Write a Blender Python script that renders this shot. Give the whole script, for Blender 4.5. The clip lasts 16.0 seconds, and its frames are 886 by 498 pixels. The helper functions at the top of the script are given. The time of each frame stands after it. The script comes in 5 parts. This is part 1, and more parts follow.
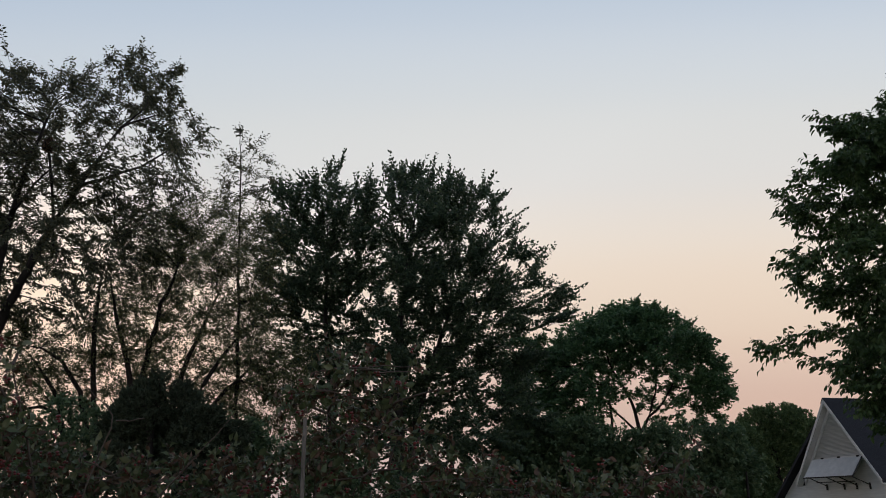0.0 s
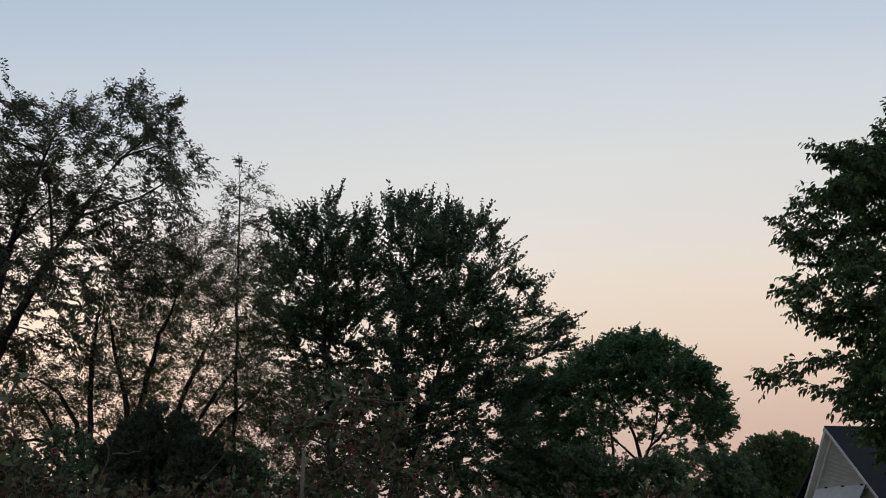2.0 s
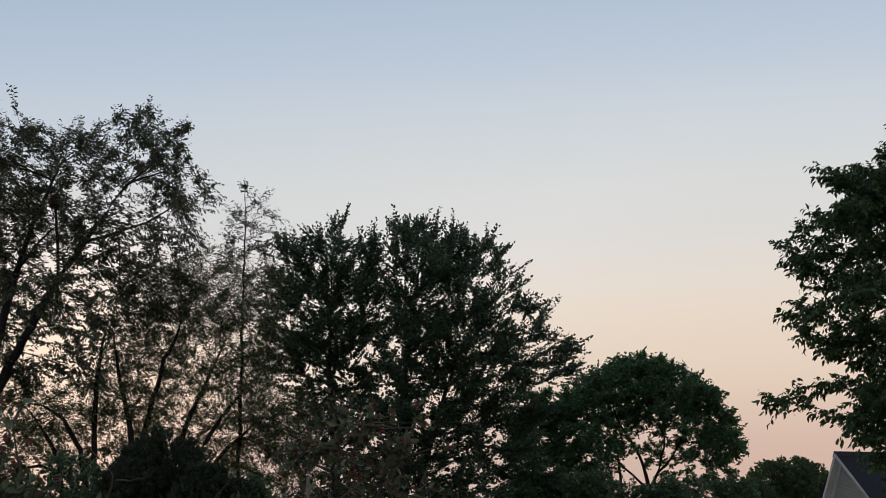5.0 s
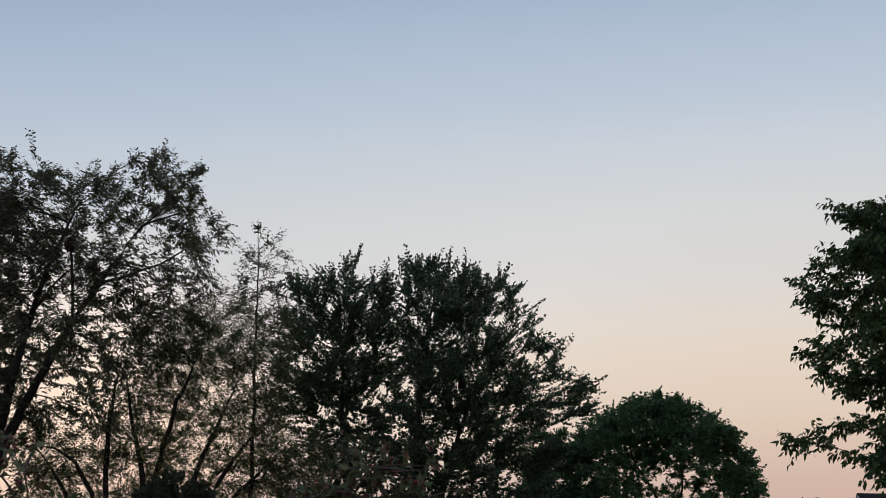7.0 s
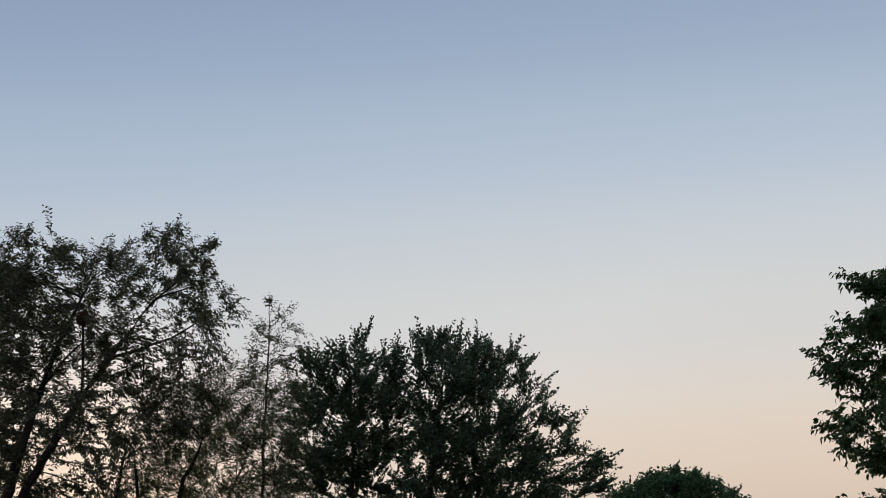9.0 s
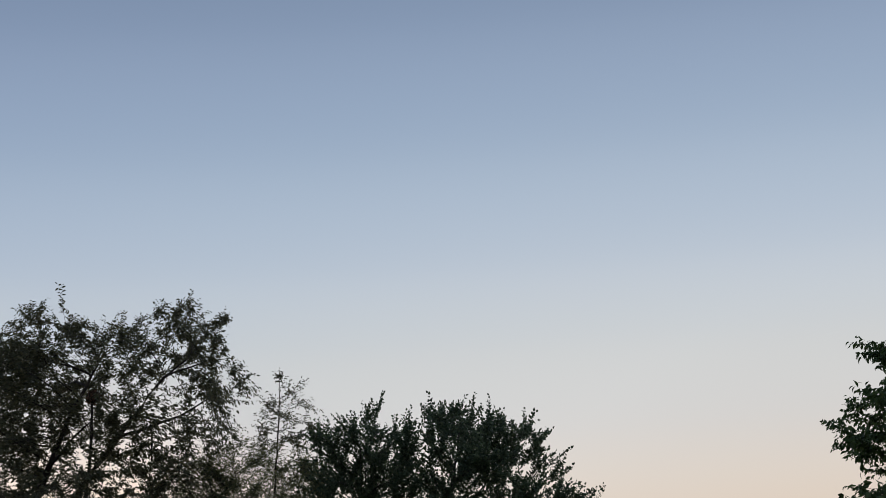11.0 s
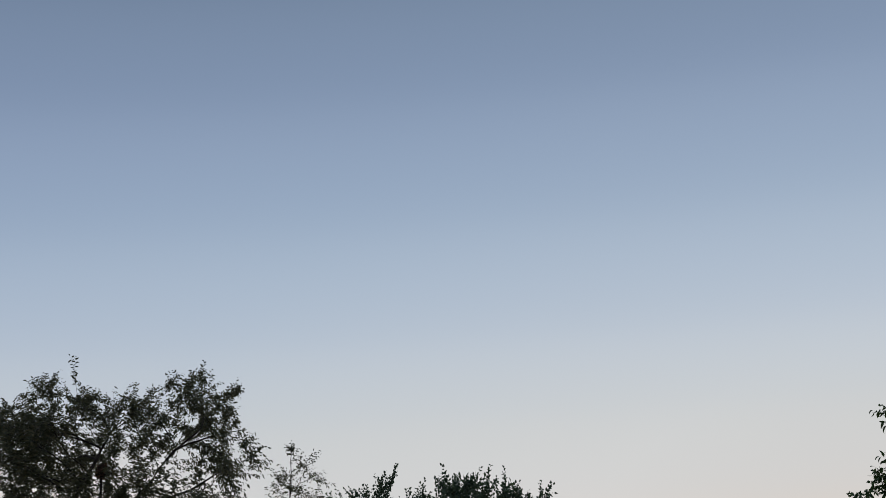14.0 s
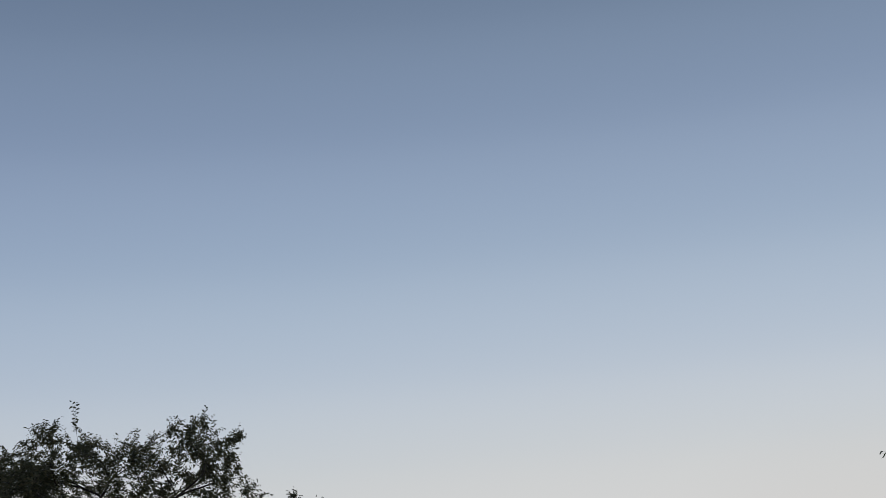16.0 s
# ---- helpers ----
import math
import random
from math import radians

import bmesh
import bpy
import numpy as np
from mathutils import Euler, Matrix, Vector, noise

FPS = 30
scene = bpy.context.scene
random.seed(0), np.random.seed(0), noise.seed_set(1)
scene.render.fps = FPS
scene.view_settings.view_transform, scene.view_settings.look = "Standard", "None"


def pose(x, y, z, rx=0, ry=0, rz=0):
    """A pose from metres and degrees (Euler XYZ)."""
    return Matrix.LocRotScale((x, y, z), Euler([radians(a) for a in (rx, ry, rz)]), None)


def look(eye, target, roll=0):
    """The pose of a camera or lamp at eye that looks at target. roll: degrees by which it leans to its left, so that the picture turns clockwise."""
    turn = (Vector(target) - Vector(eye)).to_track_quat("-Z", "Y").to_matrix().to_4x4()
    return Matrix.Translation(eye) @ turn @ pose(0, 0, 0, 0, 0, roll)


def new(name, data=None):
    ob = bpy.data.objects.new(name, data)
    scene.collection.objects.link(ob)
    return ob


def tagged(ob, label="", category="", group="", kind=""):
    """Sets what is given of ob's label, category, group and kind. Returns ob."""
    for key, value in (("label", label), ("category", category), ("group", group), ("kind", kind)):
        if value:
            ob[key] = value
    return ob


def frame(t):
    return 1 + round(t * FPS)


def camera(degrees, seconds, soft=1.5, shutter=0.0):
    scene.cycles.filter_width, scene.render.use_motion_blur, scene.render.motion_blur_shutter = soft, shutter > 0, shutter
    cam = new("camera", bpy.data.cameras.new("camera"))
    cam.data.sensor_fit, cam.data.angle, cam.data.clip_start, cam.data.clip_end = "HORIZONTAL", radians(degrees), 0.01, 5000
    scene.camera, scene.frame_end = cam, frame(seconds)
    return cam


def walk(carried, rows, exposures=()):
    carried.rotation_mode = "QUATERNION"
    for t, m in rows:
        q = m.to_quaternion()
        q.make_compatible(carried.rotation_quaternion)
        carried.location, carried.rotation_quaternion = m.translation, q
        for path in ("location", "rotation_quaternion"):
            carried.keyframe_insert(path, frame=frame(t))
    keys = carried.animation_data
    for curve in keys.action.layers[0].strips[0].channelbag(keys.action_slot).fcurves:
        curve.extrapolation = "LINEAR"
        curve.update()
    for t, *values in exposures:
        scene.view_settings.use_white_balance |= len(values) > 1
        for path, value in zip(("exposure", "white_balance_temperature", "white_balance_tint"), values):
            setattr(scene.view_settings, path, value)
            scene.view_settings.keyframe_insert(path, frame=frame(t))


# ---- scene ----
cam = camera(59.1, 16.0, soft=0.75)
EYE = 1.6
# seconds, yaw, pitch, roll in degrees; the phone turns upwards in the hand and rises a little with it
ROWS = [
    (0.0, -0.00, 18.00, 1.00),
    (0.5, -0.02, 18.43, 1.03),
    (1.0, -0.02, 18.96, 1.11),
    (1.5, -0.03, 19.53, 1.20),
    (2.0, 0.02, 20.12, 1.32),
    (2.5, 0.12, 20.61, 1.43),
    (3.0, 0.21, 21.01, 1.46),
    (3.5, 0.26, 21.26, 1.43),
    (4.0, 0.26, 21.39, 1.41),
    (4.2, 0.27, 21.45, 1.38),
    (6.5, 1.06, 23.86, 1.32),
    (7.0, 1.39, 24.83, 1.30),
    (7.5, 1.70, 25.95, 1.28),
    (8.0, 1.96, 27.23, 1.26),
    (8.5, 2.15, 28.64, 1.28),
    (9.0, 2.29, 30.11, 1.31),
    (9.5, 2.49, 31.58, 1.40),
    (10.0, 2.72, 33.00, 1.44),
    (12.5, 4.05, 38.37, 1.38),
    (13.0, 4.16, 39.14, 1.34),
    (13.5, 4.25, 39.85, 1.31),
    (14.0, 4.32, 40.54, 1.25),
    (14.5, 4.40, 41.23, 1.23),
    (15.0, 4.50, 41.93, 1.22),
    (15.5, 4.69, 42.71, 1.39),
    (16.0, 4.80, 43.63, 1.49),
]
walk(cam, [(t, pose(0, 0, EYE + 0.0008 * (pitch - 18), 90 + pitch, roll, yaw)) for t, yaw, pitch, roll in ROWS],
     exposures=[(0.0, 0.10, 6650, 10), (4.0, 0.08, 6640, 10), (7.0, 0.02, 6600, 10), (9.0, -0.04, 6590, 10), (12.5, -0.07, 6570, 10), (14.5, -0.09, 6570, 10), (16.0, -0.09, 6570, 10)])

# ---- dusk sky and light ----
def lin(r, g, b):
    return tuple((c / 255 / 12.92 if c < 11 else ((c / 255 + 0.055) / 1.055) ** 2.4) for c in (r, g, b)) + (1.0,)


world = bpy.data.worlds.new("dusk_sky")
scene.world = world
world.use_nodes = True
wn, wl = world.node_tree.nodes, world.node_tree.links
wn.clear()
w_out = wn.new("ShaderNodeOutputWorld")
w_bg = wn.new("ShaderNodeBackground")
w_coord = wn.new("ShaderNodeTexCoord")
w_split = wn.new("ShaderNodeSeparateXYZ")
w_ramp = wn.new("ShaderNodeValToRGB")
SKY = [(-1.0, (34, 38, 36)), (-0.5, (60, 62, 62)), (0.0, (176, 158, 156)), (5.0, (198, 175, 166)), (8.0, (208, 186, 175)), (11.5, (221, 203, 188)),
       (17.0, (227, 215, 203)), (22.0, (218, 216, 214)), (28.0, (208, 212, 215)), (34.0, (191, 202, 215)),
       (42.0, (167, 184, 205)), (51.0, (143, 161, 187)), (60.0, (121, 139, 164)), (90.0, (84, 102, 128))]
while len(w_ramp.color_ramp.elements) < len(SKY):
    w_ramp.color_ramp.elements.new(0.5)
for stop, (elev, rgb) in zip(w_ramp.color_ramp.elements, SKY):
    z_dir = elev if -1.0 <= elev < 0.0 else math.sin(radians(elev))
    stop.position, stop.color = 0.5 + 0.5 * z_dir, lin(*rgb)
w_ramp.color_ramp.interpolation = "CARDINAL"
w_half = wn.new("ShaderNodeMath")
w_half.operation, w_half.inputs[1].default_value, w_half.inputs[2].default_value = "MULTIPLY_ADD", 0.5, 0.5
# the afterglow spreads round the sunset: the sky darkens upwards and, less, sideways
w_squash = wn.new("ShaderNodeVectorMath")
w_squash.operation, w_squash.inputs[1].default_value = "MULTIPLY", (0.35, 1.0, 1.0)
w_norm = wn.new("ShaderNodeVectorMath")
w_norm.operation = "NORMALIZE"
wl.new(w_coord.outputs["Generated"], w_squash.inputs[0])
wl.new(w_squash.outputs[0], w_norm.inputs[0])
wl.new(w_norm.outputs[0], w_split.inputs[0])
wl.new(w_split.outputs["Z"], w_half.inputs[0])
wl.new(w_half.outputs[0], w_ramp.inputs[0])
# warmer and brighter towards the set sun, ahead and to the right; darker and bluer behind
w_glow = wn.new("ShaderNodeVectorMath")
w_glow.operation, w_glow.inputs[1].default_value = "DOT_PRODUCT", (0.42, 0.90, 0.05)
wl.new(w_coord.outputs["Generated"], w_glow.inputs[0])
w_tint = wn.new("ShaderNodeValToRGB")
TINT = [(0.0, (0.80, 0.82, 0.90)), (0.45, (0.84, 0.87, 0.93)), (0.80, (0.94, 0.96, 0.98)), (0.95, (1.0, 1.0, 1.0)), (1.0, (0.95, 0.935, 0.92))]
while len(w_tint.color_ramp.elements) < len(TINT):
    w_tint.color_ramp.elements.new(0.5)
for stop, (place, rgb) in zip(w_tint.color_ramp.elements, TINT):
    stop.position, stop.color = place, (*rgb, 1.0)
w_half2 = wn.new("ShaderNodeMath")
w_half2.operation, w_half2.inputs[1].default_value, w_half2.inputs[2].default_value = "MULTIPLY_ADD", 0.5, 0.5
wl.new(w_glow.outputs["Value"], w_half2.inputs[0])
wl.new(w_half2.outputs[0], w_tint.inputs[0])
w_mul = wn.new("ShaderNodeMix")
w_mul.data_type, w_mul.blend_type = "RGBA", "MULTIPLY"
w_mul.inputs[0].default_value = 1.0
wl.new(w_ramp.outputs[0], w_mul.inputs[6])
wl.new(w_tint.outputs[0], w_mul.inputs[7])
# a warmer, brighter patch low behind the thin trees, where the sun went down
w_low = wn.new("ShaderNodeVectorMath")
w_low.operation, w_low.inputs[1].default_value = "DOT_PRODUCT", Vector((-0.47, 0.87, 0.13)).normalized()
wl.new(w_coord.outputs["Generated"], w_low.inputs[0])
w_fall = wn.new("ShaderNodeMapRange")
w_fall.interpolation_type = "SMOOTHSTEP"
w_fall.inputs["From Min"].default_value, w_fall.inputs["From Max"].default_value = 0.945, 1.0
wl.new(w_low.outputs["Value"], w_fall.inputs["Value"])
w_warm = wn.new("ShaderNodeMix")
w_warm.data_type, w_warm.blend_type = "RGBA", "ADD"
w_warm.inputs[7].default_value = (0.29, 0.17, 0.085, 1.0)
wl.new(w_fall.outputs["Result"], w_warm.inputs[0])
wl.new(w_mul.outputs[2], w_warm.inputs[6])
# clear-sky scattering on top, with the sun just under the horizon
w_sky = wn.new("ShaderNodeTexSky")
w_sky.sky_type, w_sky.sun_disc = "NISHITA", False
w_sky.sun_elevation, w_sky.sun_rotation = radians(0.5), radians(25)
w_add = wn.new("ShaderNodeMix")
w_add.data_type, w_add.blend_type = "RGBA", "ADD"
w_add.inputs[0].default_value = 0.006
wl.new(w_warm.outputs[2], w_add.inputs[6])
wl.new(w_sky.outputs[0], w_add.inputs[7])
wl.new(w_add.outputs[2], w_bg.inputs[0])
w_bg.inputs[1].default_value = 1.0
wl.new(w_bg.outputs[0], w_out.inputs[0])

# faint, wide warm lamp added for the afterglow; no direct sunlight is left
afterglow_lamp = new("afterglow_lamp", bpy.data.lights.new("afterglow_lamp", "SUN"))
afterglow_lamp.data.energy, afterglow_lamp.data.angle, afterglow_lamp.data.color = 0.05, radians(20), (1.0, 0.72, 0.55)
afterglow_lamp.matrix_world = look((8, 17, 2.0), (0, 0, 1.0))


# ---- materials ----
def material(name, rough=0.7, metal=0.0):
    m = bpy.data.materials.new(name)
    m.use_nodes = True
    b = m.node_tree.nodes["Principled BSDF"]
    b.inputs["Roughness"].default_value, b.inputs["Metallic"].default_value = rough, metal
    return m, m.node_tree.nodes, m.node_tree.links, b


def ramp(nodes, stops):
    r = nodes.new("ShaderNodeValToRGB")
    while len(r.color_ramp.elements) < len(stops):
        r.color_ramp.elements.new(0.5)
    for stop, (place, rgb) in zip(r.color_ramp.elements, stops):
        stop.position, stop.color = place, (*rgb, 1.0)
    return r


def noise_tex(nodes, links, scale, detail=4.0, stretch=None):
    n = nodes.new("ShaderNodeTexNoise")
    n.inputs["Scale"].default_value, n.inputs["Detail"].default_value = scale, detail
    co = nodes.new("ShaderNodeTexCoord")
    if stretch:
        mp = nodes.new("ShaderNodeMapping")
        mp.inputs["Scale"].default_value = stretch
        links.new(co.outputs["Object"], mp.inputs[0])
        links.new(mp.outputs[0], n.inputs[0])
    else:
        links.new(co.outputs["Object"], n.inputs[0])
    return n


def bump(nodes, links, bsdf, height, strength, distance):
    b = nodes.new("ShaderNodeBump")
    b.inputs["Strength"].default_value, b.inputs["Distance"].default_value = strength, distance
    links.new(height, b.inputs["Height"])
    links.new(b.outputs[0], bsdf.inputs["Normal"])


def leaf_material(name, dark, mid, light, rough=0.5, through_light=0.35, per_object=False, sheen=0.35):
    """A thin leaf: waxy skin, some light passing through, each leaf its own green."""
    m, n, l, b = material(name, rough)
    if per_object:
        src = n.new("ShaderNodeObjectInfo").outputs["Random"]
    else:
        src = n.new("ShaderNodeNewGeometry").outputs["Random Per Island"]
    r = ramp(n, [(0.0, dark), (0.55, mid), (1.0, light)])
    l.new(src, r.inputs[0])
    nt = noise_tex(n, l, 1.1, 3.0)
    mix = n.new("ShaderNodeMix")
    mix.data_type, mix.blend_type = "RGBA", "MULTIPLY"
    mix.inputs[0].default_value = 0.5
    shade = ramp(n, [(0.3, (0.6, 0.62, 0.6)), (0.7, (1.15, 1.12, 1.0))])
    l.new(nt.outputs[0], shade.inputs[0])
    l.new(r.outputs[0], mix.inputs[6])
    l.new(shade.outputs[0], mix.inputs[7])
    l.new(mix.outputs[2], b.inputs["Base Color"])
    b.inputs["Specular IOR Level"].default_value = sheen
    tr = n.new("ShaderNodeBsdfTranslucent")
    l.new(mix.outputs[2], tr.inputs[0])
    ms = n.new("ShaderNodeMixShader")
    ms.inputs[0].default_value = through_light
    l.new(b.outputs[0], ms.inputs[1])
    l.new(tr.outputs[0], ms.inputs[2])
    l.new(ms.outputs[0], n["Material Output"].inputs[0])
    return m


def bark_material(name, dark, light, scale=9.0):
    m, n, l, b = material(name, 0.9)
    nt = noise_tex(n, l, scale, 6.0, (1.0, 1.0, 0.25))
    r = ramp(n, [(0.3, dark), (0.7, light)])
    l.new(nt.outputs[0], r.inputs[0])
    l.new(r.outputs[0], b.inputs["Base Color"])
    bump(n, l, b, nt.outputs[0], 0.7, 0.02)
    return m


def two_tone(name, a, c, scale, rough, rise=0.3, depth=0.005, stretch=None, metal=0.0):
    m, n, l, b = material(name, rough, metal)
    nt = noise_tex(n, l, scale, 6.0, stretch)
    big = noise_tex(n, l, scale * 0.07, 3.0)
    r = ramp(n, [(0.3, a), (0.7, c)])
    l.new(nt.outputs[0], r.inputs[0])
    mix = n.new("ShaderNodeMix")
    mix.data_type, mix.blend_type = "RGBA", "MULTIPLY"
    mix.inputs[0].default_value = 0.6
    sh = ramp(n, [(0.35, (0.72, 0.72, 0.70)), (0.65, (1.05, 1.05, 1.05))])
    l.new(big.outputs[0], sh.inputs[0])
    l.new(r.outputs[0], mix.inputs[6])
    l.new(sh.outputs[0], mix.inputs[7])
    l.new(mix.outputs[2], b.inputs["Base Color"])
    bump(n, l, b, nt.outputs[0], rise, depth)
    return m


CHERRY_LEAF = leaf_material("cherry_leaf", (0.051, 0.060, 0.035), (0.079, 0.087, 0.049), (0.127, 0.125, 0.068))
THICKET_LEAF = leaf_material("thicket_leaf", (0.073, 0.095, 0.046), (0.115, 0.139, 0.062), (0.199, 0.190, 0.089))
MAPLE_LEAF = leaf_material("maple_leaf", (0.042, 0.074, 0.046), (0.067, 0.109, 0.066), (0.106, 0.151, 0.081))
FAR_LEAF = leaf_material("far_tree_leaf", (0.080, 0.130, 0.060), (0.120, 0.185, 0.080), (0.170, 0.235, 0.100), 0.7)
DOME_LEAF = leaf_material("dome_leaf", (0.048, 0.105, 0.048), (0.081, 0.166, 0.072), (0.121, 0.212, 0.089))
WALNUT_LEAF = leaf_material("walnut_leaf", (0.042, 0.080, 0.030), (0.066, 0.120, 0.042), (0.105, 0.165, 0.055))
HEDGE_LEAF = leaf_material("hedge_leaf", (0.070, 0.124, 0.070), (0.112, 0.182, 0.097), (0.179, 0.255, 0.131))
EVERGREEN_LEAF = leaf_material("evergreen_needles", (0.055, 0.072, 0.052), (0.070, 0.092, 0.064), (0.090, 0.112, 0.075), 0.95, 0.1, sheen=0.05)
SHRUB_LEAF = leaf_material("crabapple_leaf", (0.061, 0.085, 0.040), (0.095, 0.126, 0.060), (0.163, 0.175, 0.092), 0.42, 0.2)
SHRUB_LEAF_EACH = leaf_material("crabapple_leaf_single", (0.061, 0.085, 0.040), (0.101, 0.133, 0.064), (0.204, 0.210, 0.121), 0.42, 0.2, True)
SHRUB_DRY_LEAF = leaf_material("crabapple_leaf_russet", (0.070, 0.048, 0.030), (0.110, 0.066, 0.042), (0.150, 0.090, 0.058), 0.6, 0.15)
BARK = bark_material("bark", (0.011, 0.009, 0.008), (0.031, 0.026, 0.022))
MAPLE_BARK = bark_material("maple_bark", (0.014, 0.013, 0.011), (0.038, 0.034, 0.031), 7.0)
TWIG_BARK = bark_material("shrub_bark", (0.055, 0.041, 0.032), (0.120, 0.092, 0.073), 40.0)
STAKE_WOOD = bark_material("weathered_stake_wood", (0.110, 0.097, 0.084), (0.215, 0.193, 0.170), 60.0)
BERRY = two_tone("berry_skin", (0.10, 0.014, 0.014), (0.19, 0.030, 0.024), 60.0, 0.35, 0.1, 0.001)
GRASS = two_tone("lawn", (0.030, 0.055, 0.016), (0.070, 0.105, 0.032), 14.0, 0.95, 0.8, 0.05)
SIDING = two_tone("white_painted_clapboard", (0.60, 0.60, 0.60), (0.74, 0.74, 0.73), 6.0, 0.6, 0.1, 0.002, (0.3, 0.3, 3.0))
TRIM = two_tone("white_painted_trim", (0.70, 0.70, 0.69), (0.82, 0.81, 0.80), 9.0, 0.5, 0.1, 0.002)
SHINGLE = two_tone("dark_asphalt_shingle", (0.012, 0.013, 0.018), (0.030, 0.032, 0.040), 22.0, 0.95, 0.5, 0.008)
IRON = two_tone("dark_painted_iron", (0.015, 0.015, 0.016), (0.040, 0.036, 0.034), 30.0, 0.55, 0.2, 0.001, None, 0.6)
PANEL = two_tone("white_painted_board", (0.44, 0.44, 0.44), (0.55, 0.545, 0.535), 5.0, 0.55, 0.1, 0.002)


# ---- mesh helpers ----
def mesh_of(name, verts, loops, sides):
    """A mesh from arrays: vertices, and faces that all have the same number of sides."""
    me = bpy.data.meshes.new(name)
    verts, loops = np.asarray(verts, "f"), np.asarray(loops, "i").ravel()
    count = len(loops) // sides
    me.vertices.add(len(verts))
    me.vertices.foreach_set("co", verts.ravel())
    me.loops.add(len(loops))
    me.loops.foreach_set("vertex_index", loops)
    me.polygons.add(count)
    me.polygons.foreach_set("loop_start", np.arange(0, count * sides, sides, dtype="i"))
    me.update(calc_edges=True)
    return me


def part(name, data, mat, parent=None, label="", kind=""):
    """Links a mesh or a bmesh as one object under a thing or a part."""
    if isinstance(data, bmesh.types.BMesh):
        me = bpy.data.meshes.new(name)
        data.to_mesh(me)
        data.free()
    else:
        me = data
    if not me.materials:
        me.materials.append(mat)
    ob = new(name, me)
    ob.parent = parent
    return tagged(ob, label, kind=kind)


def empty(name, m, label, category, group="", kind=""):
    ob = new(name)
    ob.matrix_world = m
    return tagged(ob, label, category, group, kind)


def tube(path, radii, sides=6):
    """A tapered tube along a path: vertices and quads."""
    path, radii = np.asarray(path, float), np.asarray(radii, float)
    tang = np.gradient(path, axis=0)
    tang /= np.linalg.norm(tang, axis=1)[:, None] + 1e-9
    ref = np.where(np.abs(tang[:, 2:3]) > 0.9, np.array([[1.0, 0, 0]]), np.array([[0, 0, 1.0]]))
    a = np.cross(tang, ref)
    a /= np.linalg.norm(a, axis=1)[:, None] + 1e-9
    b = np.cross(tang, a)
    ang = np.arange(sides) * 2 * math.pi / sides
    ring = path[:, None] + radii[:, None, None] * (np.cos(ang)[None, :, None] * a[:, None] + np.sin(ang)[None, :, None] * b[:, None])
    n = len(path)
    i, j = np.meshgrid(np.arange(n - 1), np.arange(sides), indexing="ij")
    k = (j + 1) % sides
    quads = np.stack([i * sides + j, i * sides + k, (i + 1) * sides + k, (i + 1) * sides + j], -1).reshape(-1, 4)
    return ring.reshape(-1, 3), quads


def join(pieces):
    verts, quads, base = [], [], 0
    for v, q in pieces:
        verts.append(v)
        quads.append(q + base)
        base += len(v)
    return np.concatenate(verts), np.concatenate(quads)


def bend(p, q, rise, rng, steps=6, wobble=0.06):
    """A limb's line from p to q, that first climbs and then leans out, with small kinks."""
    p, q = np.asarray(p, float), np.asarray(q, float)
    length = np.linalg.norm(q - p)
    c = (p + q) / 2 + np.array([0, 0, rise * length]) + np.array([(q - p)[0], (q - p)[1], 0]) * -0.12
    t = np.linspace(0, 1, steps)[:, None]
    line = (1 - t) ** 2 * p + 2 * t * (1 - t) * c + t ** 2 * q
    kink = rng.normal(0, wobble * length / steps, line.shape)
    kink[0] = kink[-1] = 0
    return line + kink


def unit(v):
    return v / (np.linalg.norm(v, axis=-1, keepdims=True) + 1e-9)


def leaf_soup(base, axis, length, width, rng, curl=0.15, oval=False):
    """Many small folded leaves; oval ones have a rounder blade."""
    n = len(base)
    axis = unit(axis)
    side = unit(np.cross(axis, rng.normal(size=(n, 3))))
    nor = np.cross(side, axis)
    ln, wd = length[:, None], width[:, None]
    if not oval:
        v = np.stack([base, base + axis * ln * 0.45 + side * wd * 0.5 + nor * ln * curl, base + axis * ln - nor * ln * curl * 0.6,
                      base + axis * ln * 0.45 - side * wd * 0.5 + nor * ln * curl], 1)
        f = np.array([[0, 1, 2], [0, 2, 3]])
        step = 4
    else:
        rows = [base]
        for s, w, h in ((0.28, 0.42, 0.5), (0.62, 0.46, 0.55)):
            mid = base + axis * ln * s
            rows += [mid + side * wd * w + nor * ln * curl * h, mid, mid - side * wd * w + nor * ln * curl * h]
        rows.append(base + axis * ln - nor * ln * curl * 1.2)
        v = np.stack(rows, 1)
        f = np.array([[0, 1, 2], [0, 2, 3], [1, 4, 5], [1, 5, 2], [2, 5, 6], [2, 6, 3], [4, 7, 5], [5, 7, 6]])
        step = 8
    faces = (np.arange(n)[:, None, None] * step + f[None]).reshape(-1, 3)
    return v.reshape(-1, 3), faces


def patchy(x, z, size, seed):
    """Smooth patches of thicker and thinner growth, about `size` metres wide, from 0 to 1."""
    a = noise.noise((x / size, z / size, seed * 7.3))
    b = noise.noise((x / size * 2.7, z / size * 2.7, seed * 3.1 + 40.0))
    return min(1.0, max(0.0, 0.5 + 0.75 * a + 0.45 * b))


